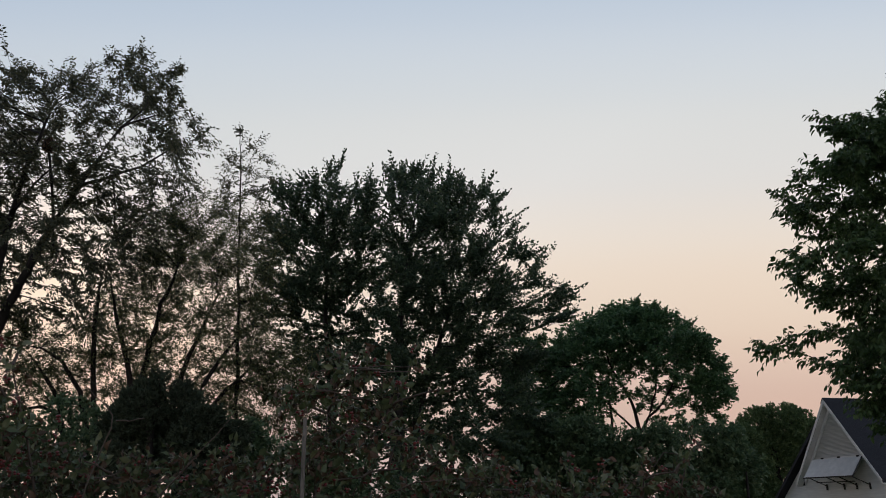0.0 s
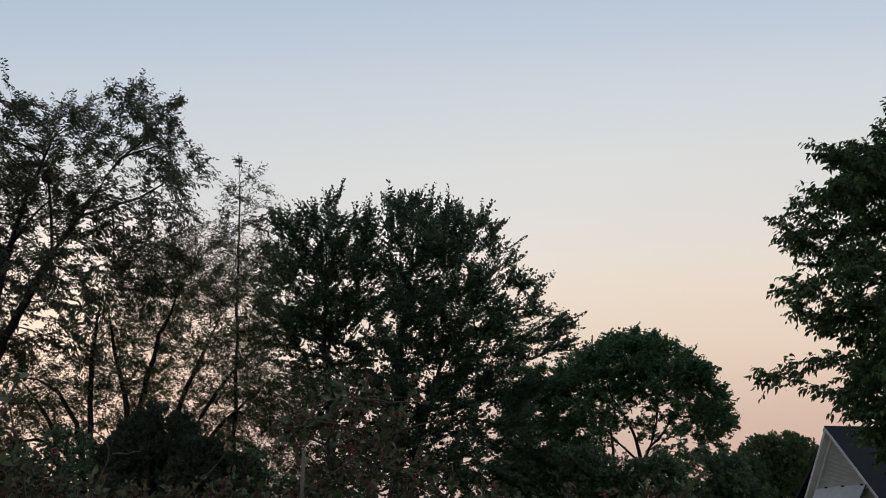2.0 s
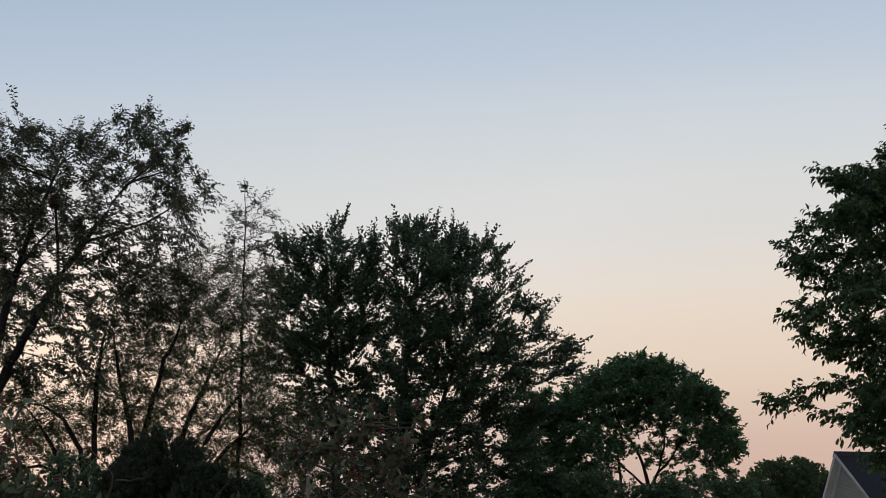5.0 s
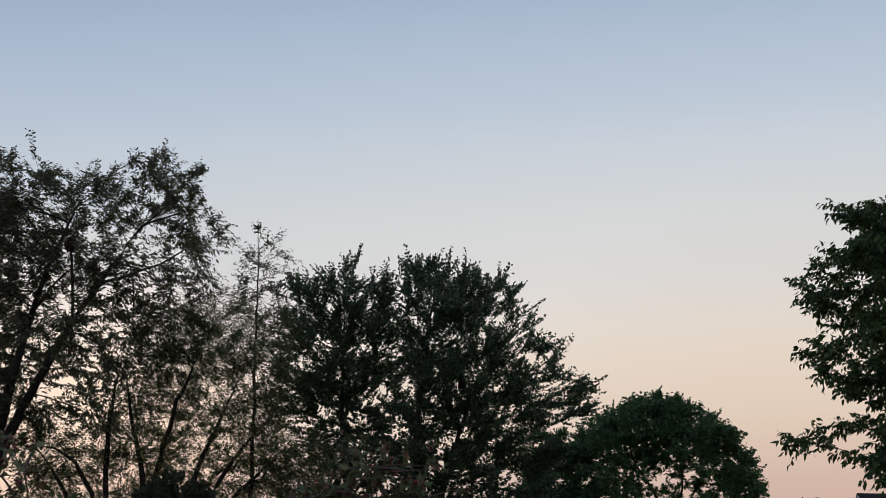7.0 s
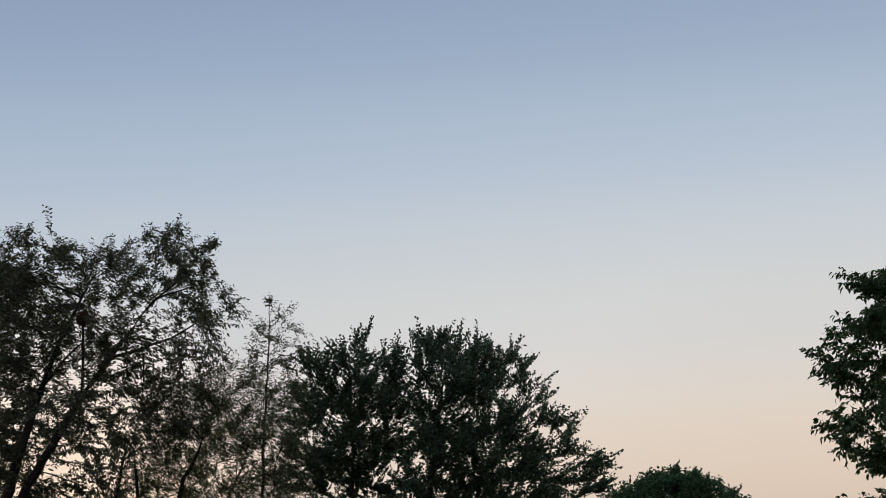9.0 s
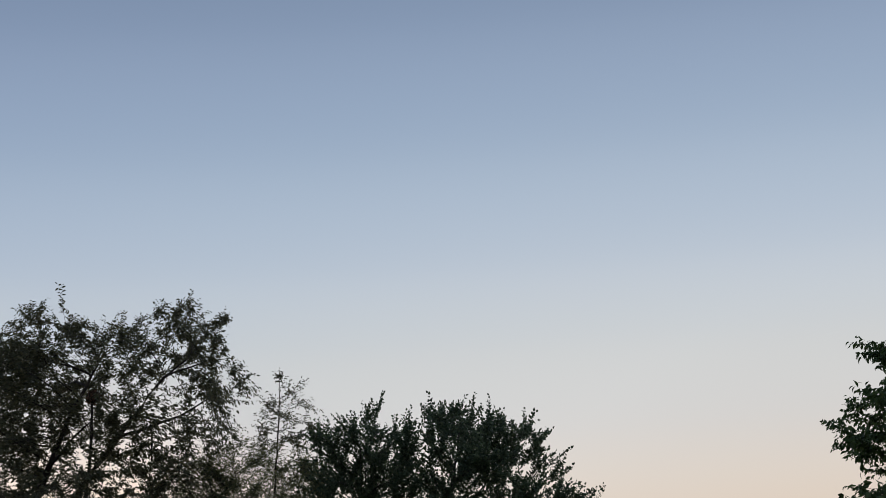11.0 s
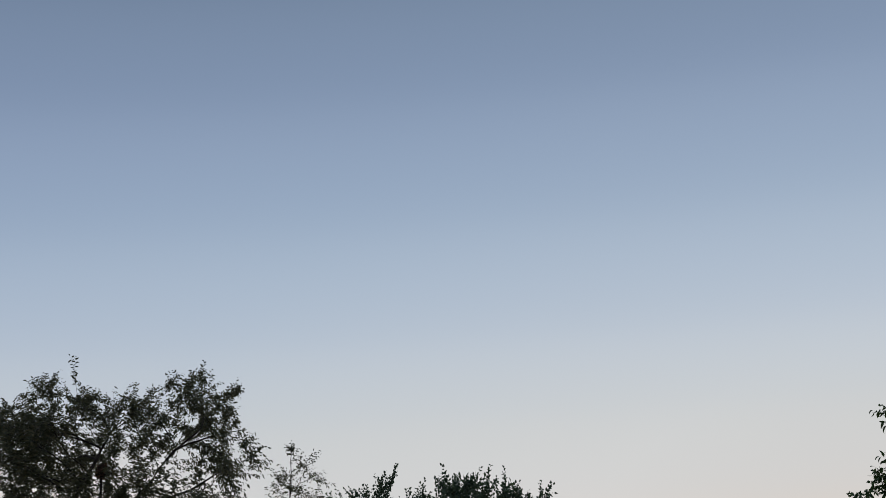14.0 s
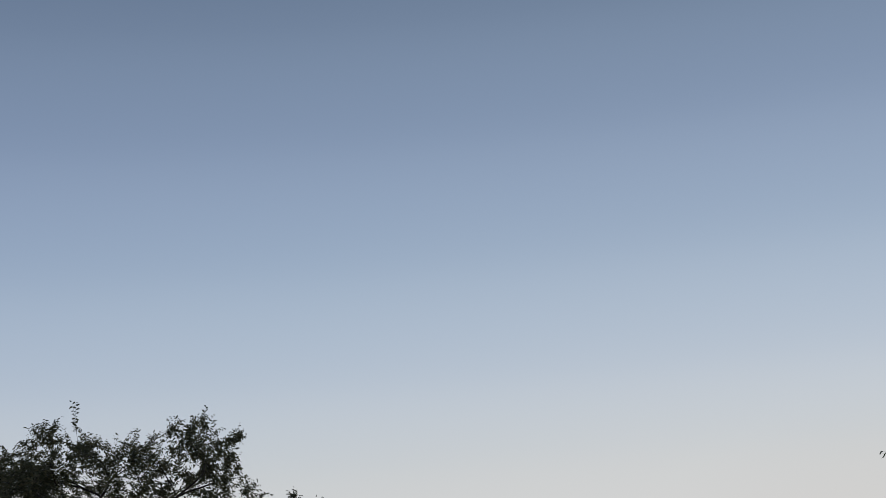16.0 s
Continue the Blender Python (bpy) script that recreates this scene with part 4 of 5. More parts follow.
SHRUB_RIGHT_BOUGHS = [
    (0.26, 4.35, 1.68, 0.09), (0.47, 4.37, 1.64, 0.08), (0.68, 4.34, 1.63, 0.08),
    (0.95, 3.85, 1.69, 0.05), (1.14, 4.16, 1.63, 0.06), (0.88, 4.05, 1.61, 0.06),
    (1.33, 4.12, 1.88, 0.03), (1.11, 3.88, 1.72, 0.03), (1.21, 3.92, 1.81, 0.02),
    (0.21, 4.07, 1.57, 0.10), (1.26, 3.93, 1.59, 0.05), (0.33, 4.07, 1.61, 0.08),
    (0.51, 3.81, 1.58, 0.08), (0.73, 3.85, 1.59, 0.07), (0.11, 4.23, 1.63, 0.09),
]

# ---- ground ----
def build_ground():
    n, half = 80, 400.0
    g = np.sign(np.linspace(-1, 1, n)) * np.abs(np.linspace(-1, 1, n)) ** 2.2 * half
    x, y = np.meshgrid(g, g, indexing="ij")
    z = np.array([[0.05 * noise.noise((float(a) * 0.12, float(b) * 0.12, 0.0)) - 0.05 for a, b in zip(ra, rb)] for ra, rb in zip(x, y)])
    v = np.stack([x, y, z], -1).reshape(-1, 3)
    i, j = np.meshgrid(np.arange(n - 1), np.arange(n - 1), indexing="ij")
    q = np.stack([i * n + j, (i + 1) * n + j, (i + 1) * n + j + 1, i * n + j + 1], -1).reshape(-1, 4)
    tagged(part("ground", mesh_of("ground", v, q, 4), GRASS), "dim green garden lawn at dusk", "ground", kind="structure")


build_ground()

# ---- trees ----
grown_tree("cherry_tree", "tall airy tree with narrow drooping leaves and leaning limbs", (-11.4, 20.0),
     [[(-12.2, 20.0, -0.1, 0.28), (-11.95, 20.0, 4.0, 0.19), (-11.85, 20.0, 6.6, 0.13), (-11.72, 20.0, 8.7, 0.095), (-11.45, 20.0, 10.9, 0.055), (-11.0, 20.0, 12.4, 0.03)],
      [(-12.3, 20.3, -0.1, 0.22), (-12.1, 20.2, 4.0, 0.16), (-11.5, 20.1, 6.5, 0.12), (-10.45, 20.0, 9.1, 0.09), (-9.7, 20.0, 10.5, 0.065), (-8.95, 20.0, 11.9, 0.035), (-8.4, 20.0, 12.4, 0.02)],
      [(-9.85, 20.0, 10.15, 0.05), (-9.08, 19.9, 10.25, 0.04), (-8.21, 19.8, 10.55, 0.03), (-7.4, 19.7, 11.0, 0.018), (-6.7, 19.7, 11.35, 0.008)],
      [(-9.0, 20.0, 11.85, 0.035), (-8.2, 19.9, 12.1, 0.025), (-7.5, 19.8, 12.3, 0.015), (-7.0, 19.8, 12.28, 0.008)],
      [(-11.8, 20.0, 8.6, 0.05), (-11.34, 19.8, 9.9, 0.035), (-10.4, 19.6, 10.6, 0.012)]],
     CHERRY_BOUGHS, (0.112, 0.045), 80000, CHERRY_LEAF, BARK, 11, shoot=(0.42, 0.85), per=13, arch=-0.14, hang=0.55, out=0.75, spread=0.7,
           gaps=0.4, patch=0.9, lures=3000, fill=0.95, fork=0.6, back=0.42, lead=3, tip=0.006, lift=0.05, heart_up=0.5)
grown_tree("sapling", "slender sapling with sparse small leaves against the sky", (-6.0, 22.0),
     [[(-5.5, 22.0, -0.1, 0.07), (-5.82, 22.0, 6.8, 0.05), (-5.94, 22.0, 9.6, 0.03), (-6.11, 22.0, 12.7, 0.008)]],
     SAPLING_BOUGHS, (0.095, 0.036), 2200, CHERRY_LEAF, BARK, 12, shoot=(0.25, 0.45), per=7, arch=0.05, hang=0.35, out=0.4, lures=160, tip=0.005, lift=0.5, gaps=0.3, step=0.16, back=0.3)
grown_tree("thicket_tree", "many-stemmed thin tree with fine brownish green leaves", (-8.4, 21.5),
     [[(-9.1, 21.5, -0.1, 0.094), (-9.23, 21.5, 3.06, 0.079), (-9.51, 21.5, 4.71, 0.072), (-9.75, 21.5, 6.77, 0.058), (-9.61, 21.5, 8.26, 0.015)],
      [(-8.4, 21.5, -0.1, 0.108), (-8.3, 21.5, 3.04, 0.094), (-8.4, 21.5, 4.69, 0.079), (-9.07, 21.5, 6.59, 0.050), (-9.41, 21.5, 7.92, 0.014)],
      [(-8.2, 21.6, -0.1, 0.101), (-8.12, 21.5, 3.18, 0.094), (-8.24, 21.5, 4.69, 0.079), (-7.94, 21.5, 6.9, 0.058), (-7.36, 21.5, 8.48, 0.014)],
      [(-7.4, 21.4, -0.1, 0.10), (-6.85, 21.5, 3.1, 0.08), (-6.65, 21.5, 4.6, 0.065), (-6.49, 21.5, 4.98, 0.058), (-5.95, 21.5, 5.66, 0.045), (-5.4, 21.5, 6.4, 0.014)],
      [(-7.5, 21.7, -0.1, 0.09), (-6.7, 21.6, 3.2, 0.075), (-6.24, 21.6, 4.32, 0.06), (-5.88, 21.6, 4.69, 0.052), (-5.52, 21.6, 5.07, 0.04), (-5.0, 21.6, 5.4, 0.014)],
      [(-7.6, 21.3, -0.1, 0.10), (-7.4, 21.4, 3.6, 0.085), (-7.17, 21.5, 5.1, 0.07), (-6.84, 21.5, 5.88, 0.055), (-6.51, 21.5, 6.68, 0.04), (-6.2, 21.5, 7.7, 0.014)],
      [(-9.2, 21.7, -0.1, 0.09), (-9.5, 21.6, 3.2, 0.075), (-9.75, 21.5, 4.47, 0.065), (-10.19, 21.5, 5.25, 0.055), (-10.75, 21.5, 5.84, 0.04), (-11.46, 21.5, 5.96, 0.012)],
      [(-9.6, 21.3, -0.1, 0.09), (-10.1, 21.4, 3.3, 0.075), (-10.37, 21.5, 4.39, 0.06), (-10.86, 21.5, 5.16, 0.045), (-11.54, 21.5, 5.85, 0.012)],
      [(-10.25, 21.4, 3.9, 0.05), (-10.57, 21.4, 4.48, 0.045), (-11.31, 21.4, 4.3, 0.035), (-11.91, 21.4, 3.84, 0.012)]],
     THICKET_BOUGHS, (0.074, 0.036), 92000, THICKET_LEAF, BARK, 13, shoot=(0.4, 0.95), per=10, arch=-0.12, hang=0.4, out=0.4, gaps=0.2, patch=0.9, lures=3000, tip=0.006, fill=1.35)
grown_tree("maple_tree", "smaller dark green maple with upright leafy shoots", (-3.6, 26.0),
     [[(-3.6, 26.0, -0.1, 0.22), (-3.55, 26.0, 4.0, 0.15), (-3.9, 26.0, 8.0, 0.07), (-3.9, 26.0, 11.0, 0.02)]],
     SMALL_MAPLE_BOUGHS, (0.110, 0.074), 37000, MAPLE_LEAF, MAPLE_BARK, 14, shoot=(0.5, 1.0), per=17, arch=0.06, hang=0.02, out=0.8, spread=0.7, stray=0.16,
           gaps=0.5, patch=0.6, lures=1440, tip=0.006, lift=0.15, fork=0.4, radial=0.2, lead=3, fill=0.85, heart_up=2.0)
grown_tree("maple_tree", "large dark green maple with a dense spreading crown", (-1.3, 25.0),
     [[(-1.3, 25.0, -0.1, 0.36), (-1.4, 25.0, 3.5, 0.23), (-1.45, 25.0, 5.5, 0.14), (-1.1, 25.0, 9.0, 0.06), (-0.7, 25.0, 11.6, 0.02)],
      [(-1.2, 25.1, 2.0, 0.18), (-0.6, 25.1, 5.0, 0.11), (0.7, 25.1, 8.6, 0.02)]],
     MAPLE_BOUGHS, (0.110, 0.074), 90000, MAPLE_LEAF, MAPLE_BARK, 15, shoot=(0.5, 1.0), per=17, arch=0.06, hang=0.02, out=0.8, spread=0.7, stray=0.16,
           gaps=0.35, patch=0.6, lures=2560, tip=0.006, lift=0.15, fork=0.4, radial=0.2, lead=3, fill=0.85, heart_up=2.0)
grown_tree("round_tree", "dome-shaped dense green tree with bare forks showing inside", (8.1, 33.0),
     [[(8.1, 33.0, -0.1, 0.22), (8.1, 33.0, 3.0, 0.13), (8.13, 33.0, 4.15, 0.09), (8.07, 33.0, 5.3, 0.06), (7.26, 33.0, 6.8, 0.04), (6.8, 33.0, 8.2, 0.015)],
      [(8.13, 33.0, 4.1, 0.07), (8.9, 33.1, 5.28, 0.05), (9.15, 33.2, 6.5, 0.035), (9.3, 33.2, 8.2, 0.015)],
      [(8.6, 33.0, 4.85, 0.05), (9.52, 32.9, 5.58, 0.04), (9.9, 32.8, 6.9, 0.03), (10.5, 32.8, 8.0, 0.012)],
      [(8.12, 33.0, 4.2, 0.055), (7.25, 32.9, 5.06, 0.04), (6.3, 32.8, 6.0, 0.03), (5.6, 32.8, 7.4, 0.012)],
      [(7.2, 33.4, -0.1, 0.13), (7.15, 33.4, 4.6, 0.06), (7.1, 33.4, 6.6, 0.03)]],
     DOME_BOUGHS, (0.130, 0.085), 76000, DOME_LEAF, BARK, 16, shoot=(0.25, 0.6), per=9, arch=0.0, hang=0.15, out=0.7, gaps=0.5, patch=1.0, lures=3000, tip=0.006, step=0.26, shell=(8.2, 33.0, 5.95, 4.1, 2.6, 3.72))
grown_tree("walnut_tree", "leafy green tree with long drooping leaflets beside the garage", (8.6, 11.6),
     [[(8.6, 11.6, -0.1, 0.24), (8.55, 11.6, 3.0, 0.19), (8.4, 11.6, 6.0, 0.12), (8.5, 11.5, 8.6, 0.05)]],
     WALNUT_BOUGHS, (0.100, 0.040), 72000, WALNUT_LEAF, BARK, 17, shoot=(0.2, 0.42), per=11, arch=-0.2, hang=0.6, out=0.6, spread=0.55, stray=0.25,
           gaps=0.35, patch=0.6, fill=0.95, lures=2600, tip=0.0035, step=0.13, lift=0.0, big_limb=0.012)
tree("far_tree", "distant rounded green tree behind the garage", (21.3, 52.0),
     [[(21.3, 52.0, -0.1, 0.3), (21.4, 52.0, 3.0, 0.24), (21.4, 52.0, 6.0, 0.1)]],
     FAR_BOUGHS, (0.17, 0.09), 9.0, 12, "up", FAR_LEAF, BARK, 18, shoots=4, spiky=0.6, gaps=0.5, twig_len=(0.8, 2.2), reach=1.1)
tree("evergreen_bush", "dense almost black evergreen bush", (-5.8, 16.0),
     [[(-5.8, 16.0, -0.1, 0.14), (-5.8, 16.0, 1.6, 0.10), (-5.8, 16.0, 3.4, 0.05)]],
     EVERGREEN_BOUGHS, (0.070, 0.026), 11.0, 12, "up", EVERGREEN_LEAF, BARK, 19, category="bush")
tree("hedge", "loose dark green hedge of small leaves", (-7.6, 17.0),
     [[(-9.5, 17.0, -0.1, 0.07), (-9.5, 17.0, 2.4, 0.03)], [(-7.6, 17.0, -0.1, 0.07), (-7.6, 17.0, 2.6, 0.03)], [(-4.2, 17.0, -0.1, 0.07), (-4.2, 17.0, 2.2, 0.03)], [(-0.8, 17.0, -0.1, 0.07), (-0.8, 17.0, 1.8, 0.03)]],
     HEDGE_BOUGHS, (0.10, 0.062), 5.0, 10, "side", HEDGE_LEAF, BARK, 20, category="hedge", tip=0.01)
tree("undergrowth", "dark green undergrowth beneath the round tree", (5.5, 27.0),
     [[(x, 27.0, -0.1, 0.08), (x + 0.1, 27.0, 2.4, 0.03)] for x in (3.0, 5.5, 8.0, 10.0)],
     UNDERGROWTH_BOUGHS, (0.14, 0.084), 11.0, 10, "side", HEDGE_LEAF, BARK, 21, category="bush", tip=0.01)


def build_nest():
    rng = np.random.default_rng(77)
    thing = empty("nest", pose(-10.63, 19.5, 11.10), "dark leafy nest lodged in the cherry tree", "nest")
    c = unit(rng.normal(size=(420, 3))) * rng.random((420, 1)) ** 0.4 * np.array([0.17, 0.17, 0.21])
    d = unit(np.cross(c + 0.01, rng.normal(size=(420, 3))))
    v, q = twig_soup(c - d * 0.09, c + d * 0.09, 0.006, rng)
    part("sticks", mesh_of("sticks", v, q, 4), BARK, thing, kind="stuff")
    size = rng.uniform(0.7, 1.2, 420)
    v, f = leaf_soup(c, d + rng.normal(0, 0.4, d.shape), 0.09 * size, 0.05 * size, rng)
    part("dry_lining", mesh_of("dry_lining", v, f, 3), SHRUB_DRY_LEAF, thing, kind="stuff")
    line = np.array([(0.42, 0.1, -2.9), (0.36, 0.05, -2.0), (0.2, 0.0, -1.0), (0.0, 0.0, -0.1)])
    v, q = tube(line, np.array([0.045, 0.04, 0.035, 0.03]), 7)
    part("branch", mesh_of("branch", v, q, 4), BARK, thing)


build_nest()


# ---- garage ----
def box_bm(x0, x1, y0, y1, z0, z1, bevel=0.0):
    bm = bmesh.new()
    bmesh.ops.create_cube(bm, size=1.0)
    for v in bm.verts:
        v.co = Vector((x0 + (v.co.x + 0.5) * (x1 - x0), y0 + (v.co.y + 0.5) * (y1 - y0), z0 + (v.co.z + 0.5) * (z1 - z0)))
    if bevel:
        bmesh.ops.bevel(bm, geom=bm.edges[:], offset=bevel, segments=1, affect="EDGES")
    return bm


def prism_bm(profile, x0, x1):
    """A solid with the given (y, z) outline between two x."""
    bm = bmesh.new()
    a = [bm.verts.new((x0, y, z)) for y, z in profile]
    b = [bm.verts.new((x1, y, z)) for y, z in profile]
    bm.faces.new(a)
    bm.faces.new(b[::-1])
    for k in range(len(a)):
        j = (k + 1) % len(a)
        bm.faces.new((a[k], b[k], b[j], a[j]))
    bmesh.ops.recalc_face_normals(bm, faces=bm.faces[:])
    return bm


def strip_bm(p, q, wide, thick):
    """A bar from p to q."""
    d = (Vector(q) - Vector(p))
    bm = bmesh.new()
    bmesh.ops.create_cube(bm, size=1.0)
    m = Matrix.Translation((Vector(p) + Vector(q)) / 2) @ d.to_track_quat("Z", "X").to_matrix().to_4x4() @ Matrix.Diagonal((thick, wide, d.length, 1))
    bmesh.ops.transform(bm, matrix=m, verts=bm.verts[:])
    return bm


def build_garage():
    g = empty("garage", pose(15.64, 32.42, 0, 0, 0, 16), "white clapboard garage with a steep dark shingle roof", "garage")
    top, half, slope, deep, over = 5.41, 2.30, 1.40, 7.0, 0.30
    eave = top - half * slope
    wall_top = top - 0.22
    wh = half - 0.22
    part("wall", prism_bm([(-wh, 0.0), (wh, 0.0), (wh, wall_top - wh * slope), (0, wall_top), (-wh, wall_top - wh * slope)], over, deep), SIDING, g, "white painted wall")
    # clapboards of the gable, each one leaning out at its lower edge
    verts, faces = [], []
    z = 3.10
    while z < wall_top - 0.3:
        w = min(wh - 0.02, (wall_top - z - 0.1) / slope - 0.12)
        if w > 0.05:
            b = len(verts)
            verts += [(over - 0.014, -w, z), (over - 0.014, w, z), (over - 0.003, w, z + 0.05), (over - 0.003, -w, z + 0.05), (over, -w, z), (over, w, z)]
            faces += [(b, b + 1, b + 2, b + 3), (b + 4, b + 5, b + 1, b)]
        z += 0.05
    part("siding", mesh_of("siding", verts, faces, 4), SIDING, g, kind="stuff")
    for s in (-1, 1):
        prof = [(0, top), (s * half, eave), (s * half, eave - 0.16), (0, top - 0.20)]
        part("roof_slope", prism_bm(prof, 0.03, deep + 0.3), SHINGLE, g, "dark asphalt shingle roof")
        # fascia along the gable edge, soffit under it, and a frieze board on the wall
        part("rake_board", prism_bm([(0, top - 0.035), (s * half, eave - 0.035), (s * half, eave - 0.19), (0, top - 0.22)], 0.0, 0.028), TRIM, g, "white rake board")
        part("soffit", prism_bm([(0, top - 0.23), (s * half, eave - 0.19), (s * half, eave - 0.21), (0, top - 0.25)], 0.032, over), TRIM, g)
        part("frieze_board", prism_bm([(0, wall_top - 0.06), (s * (wh - 0.01), wall_top - 0.06 - (wh - 0.01) * slope), (s * (wh - 0.01), wall_top - 0.26 - (wh - 0.01) * slope), (0, wall_top - 0.28)],
                                      over - 0.05, over - 0.003), TRIM, g)
    part("ridge_cap", prism_bm([(-0.16, top - 0.19), (0, top + 0.03), (0.16, top - 0.19), (0, top - 0.03)], 0.0, deep + 0.3), SHINGLE, g)
    wing = [(0.60, 4.72), (4.3, 1.25), (4.3, 1.10), (0.60, 4.54)]
    part("side_roof", prism_bm(wing, 0.15, deep - 0.4), SHINGLE, g, "dark lower side roof")
    part("side_wall", prism_bm([(2.10, 0.0), (3.8, 0.0), (3.8, 1.52), (2.10, 3.10)], 0.5, deep - 0.6), SIDING, g)
    # hinged awning board on the gable
    a = empty("awning", pose(15.64, 32.42, 0, 0, 0, 16), "white board awning propped out on dark metal brackets", "awning")
    y0, y1, zt, zb, out = -1.55, 1.10, 3.03, 2.32, 0.57
    wall_x, over = over, 0.06
    part("batten", box_bm(0.01, wall_x - 0.003, y0 + 0.12, y1 - 0.1, zt - 0.12, zt - 0.05, 0.006), TRIM, a, "white batten")
    bm = bmesh.new()
    d = 0.02
    ring = [(over - 0.06, zt), (over - 0.06 - out, zb), (over - 0.04 - out, zb - d), (over - 0.035, zt - 0.035)]
    p = [bm.verts.new((x, y0, z)) for x, z in ring]
    q = [bm.verts.new((x, y1, z)) for x, z in ring]
    bm.faces.new(p)
    bm.faces.new(q[::-1])
    for k in range(4):
        j = (k + 1) % 4
        bm.faces.new((p[k], q[k], q[j], p[j]))
    bmesh.ops.recalc_face_normals(bm, faces=bm.faces[:])
    part("panel", bm, PANEL, a, "white painted board")
    part("edge_strip", strip_bm((over - 0.07 - out, y0 - 0.02, zb - 0.02), (over - 0.07 - out, y1 + 0.02, zb - 0.02), 0.05, 0.05), IRON, a, "dark metal lower edge")
    part("end_strip", strip_bm((over - 0.05, y0 - 0.015, zt), (over - 0.06 - out, y0 - 0.015, zb), 0.05, 0.03), IRON, a, "dark metal end strip")
    for y in (-1.35, -0.35, 0.55):
        part("hinge", box_bm(over - 0.10, over - 0.02, y - 0.05, y + 0.05, zt - 0.01, zt + 0.05, 0.008), IRON, a)
    for y in (-1.42, -0.75, -0.1, 0.85):
        part("bracket", strip_bm((over - 0.06 - out * 0.92, y, zb - 0.02), (wall_x - 0.02, y, zb - 0.34), 0.03, 0.03), IRON, a)
        part("bracket_foot", box_bm(wall_x - 0.04, wall_x - 0.004, y - 0.04, y + 0.04, zb - 0.50, zb - 0.26, 0.008), IRON, a)
    part("brace", strip_bm((over - 0.2, y0 + 0.4, zb - 0.2), (over - 0.2, y1 - 0.2, zb - 0.2), 0.035, 0.035), IRON, a)


build_garage()


# ---- fruiting shrubs close by ----
def one_leaf(length, width, curl, fold, seed):
    """An oval pointed leaf with a folded midrib and a stalk."""
    rng = np.random.default_rng(seed)
    bm = bmesh.new()
    rows = []
    for k in range(6):
        s = k / 5
        w = width * 0.5 * math.sin(math.pi * min(1, s * 0.94 + 0.05)) ** 0.8 * (1.0 if 0 < k < 5 else 0.12)
        x = length * s
        z = -curl * length * s * s
        rows.append([bm.verts.new((x, -w, z + fold * w + rng.normal(0, 0.001))), bm.verts.new((x, 0, z)), bm.verts.new((x, w, z + fold * w + rng.normal(0, 0.001)))])
    for a, b in zip(rows, rows[1:]):
        for k in range(2):
            bm.faces.new((a[k], b[k], b[k + 1], a[k + 1]))
    st = [bm.verts.new((-0.018, 0.0008, 0.004)), bm.verts.new((-0.018, -0.0008, 0.004)), bm.verts.new((0.002, -0.0008, 0.0)), bm.verts.new((0.002, 0.0008, 0.0))]
    bm.faces.new(st)
    me = bpy.data.meshes.new("leaf")
    bm.to_mesh(me)
    bm.free()
    for poly in me.polygons:
        poly.use_smooth = True
    return me


def one_berry():
    bm = bmesh.new()
    bmesh.ops.create_icosphere(bm, subdivisions=2, radius=0.0074)
    for v in bm.verts:
        if v.co.z < -0.006:
            v.co.z += 0.002
    me = bpy.data.meshes.new("berry")
    bm.to_mesh(me)
    bm.free()
    for poly in me.polygons:
        poly.use_smooth = True
    me.materials.append(BERRY)
    return me


LEAF_SHAPES = [one_leaf(0.056, 0.033, 0.18, 0.35, 1), one_leaf(0.048, 0.030, 0.35, 0.2, 2), one_leaf(0.064, 0.036, 0.1, 0.5, 3), one_leaf(0.050, 0.026, 0.5, 0.3, 4)]
BERRY_SHAPE = one_berry()


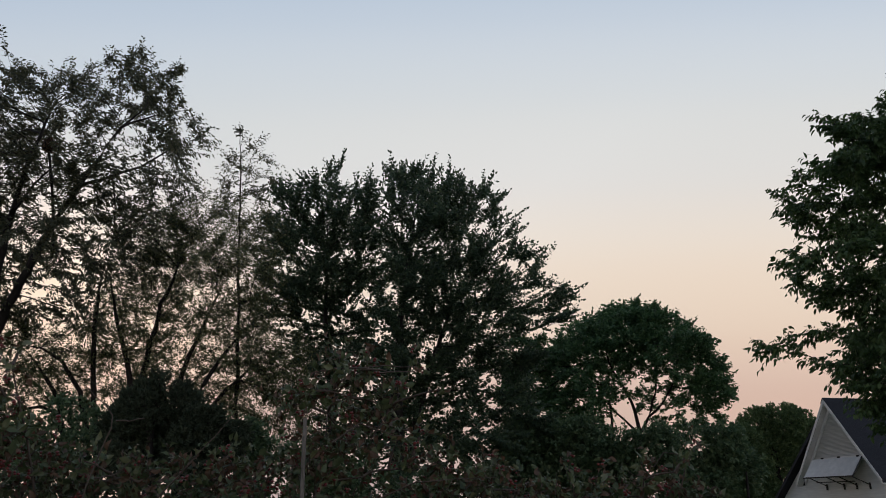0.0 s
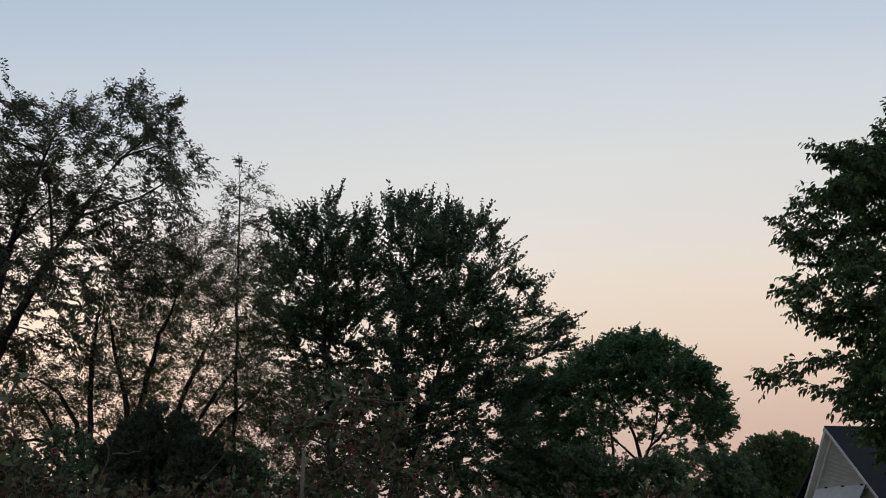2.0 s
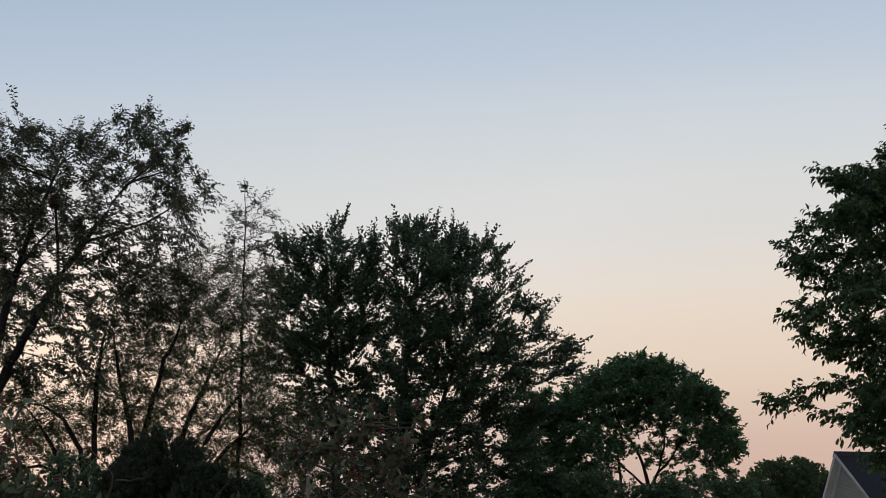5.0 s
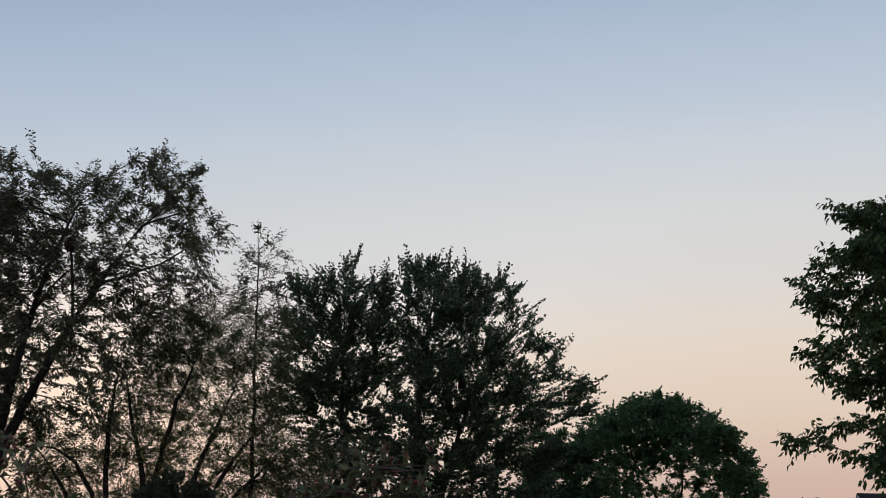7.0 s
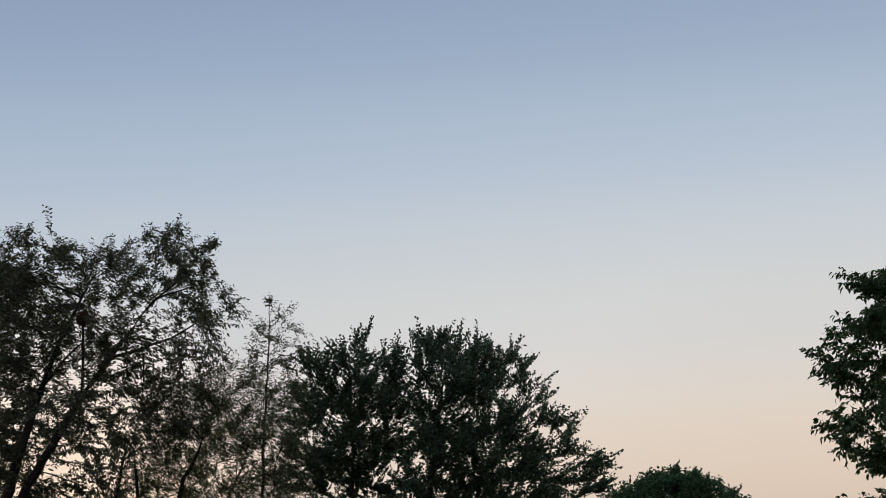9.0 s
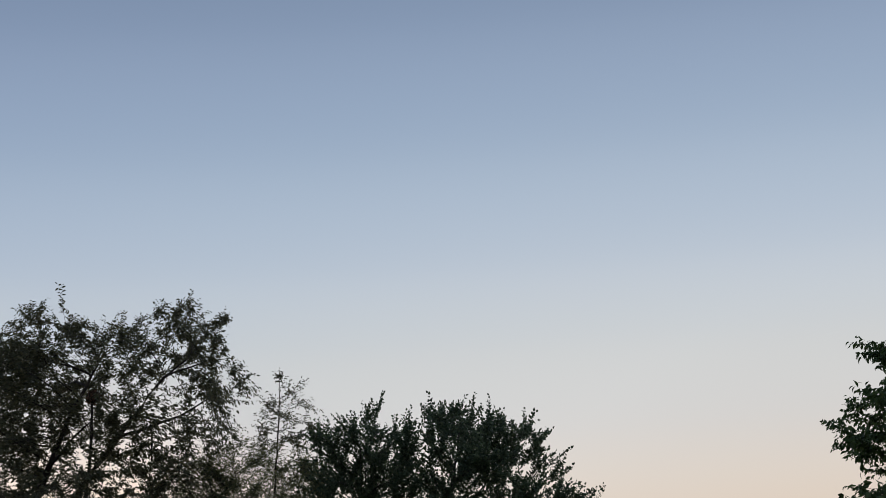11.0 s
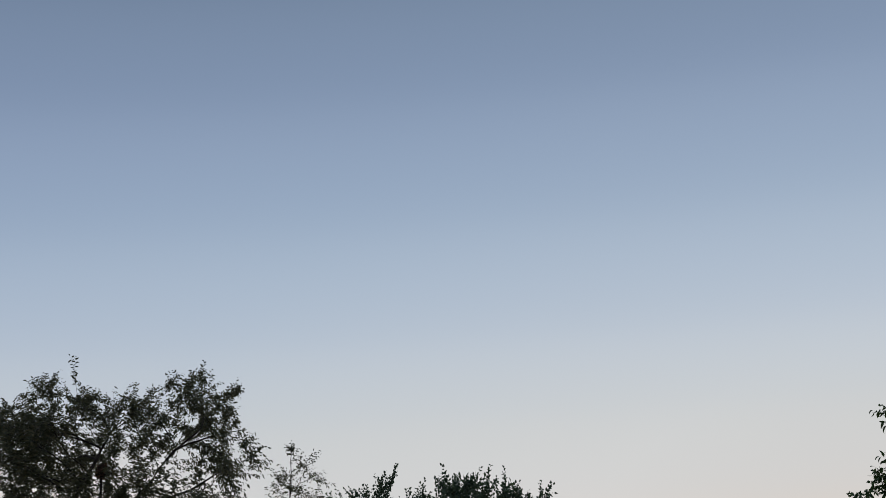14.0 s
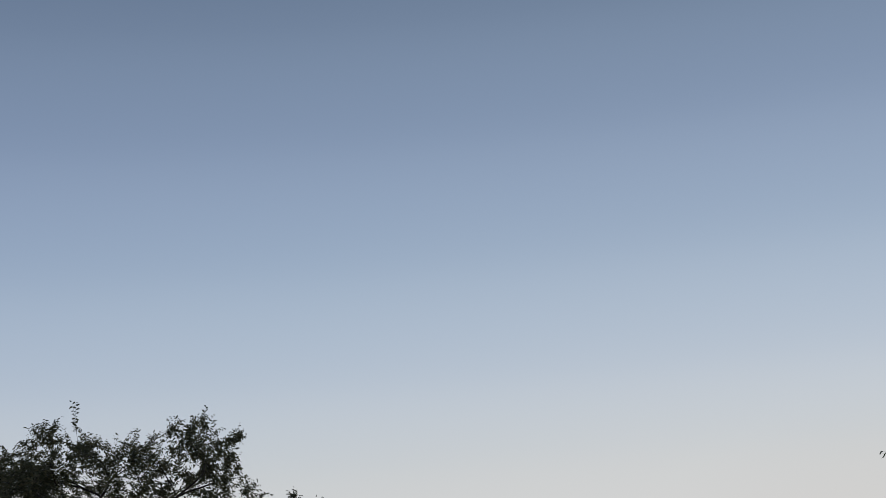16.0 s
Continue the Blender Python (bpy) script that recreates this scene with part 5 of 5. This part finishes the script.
def shrub(label, base, boughs, shoots, seed, single, bunches):
    """A fruiting shrub: stems from the ground, twigs, single leaves where they are seen best, bunches of berries."""
    rng = np.random.default_rng(seed)
    origin = np.array([base[0], base[1], 0.0])
    thing = empty("crabapple_shrub", pose(*origin), label, "shrub", "fruiting shrubs in front of the trees")
    xs = [b[0] for b in boughs]
    lower = []
    for k in range(10):
        lower.append((rng.uniform(min(xs), max(xs)), base[1] + rng.uniform(-0.2, 0.5), rng.uniform(0.45, 1.35), rng.uniform(0.13, 0.2)))
    stem_no = 5
    nodes = []
    for k in range(stem_no):
        foot = origin + np.array([rng.normal(0, 0.1), rng.normal(0, 0.08), -0.03])
        head = np.array([np.interp(k, [0, stem_no - 1], [min(xs) + 0.1, max(xs) - 0.1]), base[1] + rng.normal(0, 0.1), rng.uniform(1.2, 1.5)])
        line = bend(foot, head, 0.15, rng, 8)
        v, q = tube(line - origin, np.linspace(0.02, 0.009, 8), 7)
        part("stem", mesh_of("stem", v, q, 4), TWIG_BARK, thing)
        nodes += list(line[3:])
    for b in list(boughs) + lower:
        c = np.array(b[:3])
        p = min(nodes, key=lambda q: np.linalg.norm(c - q) + 2.0 * max(0.0, q[2] - c[2]))
        line = bend(p, c, 0.1, rng, 6)
        v, q = tube(line - origin, np.linspace(0.0075, 0.003, 6), 5)
        part("branch", mesh_of("branch", v, q, 4), TWIG_BARK, thing)
        nodes += list(line[3:])
    for pts in shoots:
        line = np.array(pts, float)
        t = np.linspace(0, 1, 10)
        s = np.linspace(0, 1, len(line))
        fine = np.stack([np.interp(t, s, line[:, k]) for k in range(3)], 1) + rng.normal(0, 0.002, (10, 3))
        v, q = tube(fine - origin, np.linspace(0.0042, 0.0016, 10), 5)
        part("shoot", mesh_of("shoot", v, q, 4), TWIG_BARK, thing, "bare pale shoot")
    starts, ends, tips, ways = crown(list(boughs), rng, (0.042, 0.024), 1.7, 6, "side", gaps=0.9, cell=0.05)
    v, q = twig_soup(starts - origin, ends - origin, 0.0018, rng)
    part("brushwood", mesh_of("brushwood", v, q, 4), TWIG_BARK, thing, kind="stuff")
    pick = rng.permutation(len(tips))
    near, rest = pick[:single], pick[single:]
    dry = rest[: len(rest) // 3]
    rest = rest[len(rest) // 3:]
    for who, mat, nm in ((rest, SHRUB_LEAF, "foliage"), (dry, SHRUB_DRY_LEAF, "russet_foliage")):
        size = rng.uniform(0.6, 1.15, len(who))
        v, f = leaf_soup(tips[who] - origin, ways[who], 0.046 * size, 0.026 * size, rng, 0.28, True)
        part(nm, mesh_of(nm, v, f, 3), mat, thing, kind="stuff")
    s2, e2, t2, w2 = crown(lower, rng, (0.052, 0.031), 1.2, 6, "side", cell=0.06)
    v, f = leaf_soup(t2 - origin, w2, np.full(len(t2), 0.05), np.full(len(t2), 0.03), rng)
    part("lower_foliage", mesh_of("lower_foliage", v, f, 3), SHRUB_LEAF, thing, kind="stuff")
    for i in near:
        a = Vector(ways[i]).normalized()
        m = a.to_track_quat("X", "Z").to_matrix().to_4x4() @ pose(0, 0, 0, rng.uniform(-70, 70), 0, 0)
        ob = part("leaf", LEAF_SHAPES[int(rng.integers(4))], SHRUB_LEAF_EACH, thing)
        ob.matrix_local = Matrix.Translation(Vector(tips[i] - origin)) @ m @ Matrix.Scale(float(rng.uniform(0.75, 1.2)), 4)
    # berries hang in small bunches under the twigs
    for k in range(bunches):
        c = ends[int(rng.integers(len(ends)))] + rng.normal(0, 0.01, 3)
        bunch = empty("berry_bunch", Matrix.Translation(Vector(c - origin)), "", "")
        bunch.parent = thing
        for j in range(int(rng.integers(4, 8))):
            ob = new("berry", BERRY_SHAPE)
            ob.parent = bunch
            ob.location = rng.normal(0, 0.011, 3) + np.array([0, 0, -0.012])
            ob.scale = [float(rng.uniform(0.8, 1.2))] * 3
    return thing


shrub("berry shrub with grey-green leaves and red fruit", (-1.9, 3.65), SHRUB_LEFT_BOUGHS,
      [[(-1.50, 3.3, 1.35), (-1.444, 3.3, 1.669), (-1.40, 3.3, 1.83), (-1.35, 3.3, 1.947), (-1.41, 3.3, 2.02), (-1.50, 3.3, 2.10)], [(-1.35, 3.3, 1.945), (-1.29, 3.3, 1.945), (-1.23, 3.3, 1.955)], [(-1.43, 3.35, 1.72), (-1.36, 3.4, 1.74), (-1.30, 3.4, 1.80)]], 31, 70, 60)
shrub("tall crabapple shrub with dull leaves and clusters of red fruit", (-0.5, 3.95), SHRUB_MIDDLE_BOUGHS,
      [[(-0.48, 3.5, 1.86), (-0.36, 3.5, 1.94), (-0.26, 3.5, 1.90), (-0.13, 3.5, 1.87)], [(-0.41, 3.5, 2.18), (-0.27, 3.5, 2.19), (-0.10, 3.5, 2.18)],
       [(-1.20, 3.4, 1.62), (-1.06, 3.4, 1.78), (-0.88, 3.4, 1.98)], [(-0.30, 3.8, 1.62), (-0.1, 3.8, 1.70), (0.25, 3.8, 1.71)]], 32, 150, 100)
shrub("low berry shrub with arching shoots and red fruit", (0.8, 4.15), SHRUB_RIGHT_BOUGHS,
      [[(0.95, 4.0, 1.5), (0.98, 4.0, 1.68), (1.10, 4.0, 1.82), (1.22, 4.0, 1.80)], [(1.15, 4.0, 1.6), (1.2, 4.0, 1.75), (1.28, 4.0, 1.92)]], 33, 60, 50)


def build_stake():
    rng = np.random.default_rng(5)
    line = np.stack([np.linspace(-0.605, -0.590, 12), np.full(12, 3.45), np.linspace(-0.05, 1.96, 12)], 1) + rng.normal(0, 0.0012, (12, 3))
    v, q = tube(line, np.linspace(0.0110, 0.0085, 12), 8)
    tagged(part("garden_stake", mesh_of("garden_stake", v, q, 4), STAKE_WOOD), "thin grey wooden stake standing in the shrub", "stake")


build_stake()
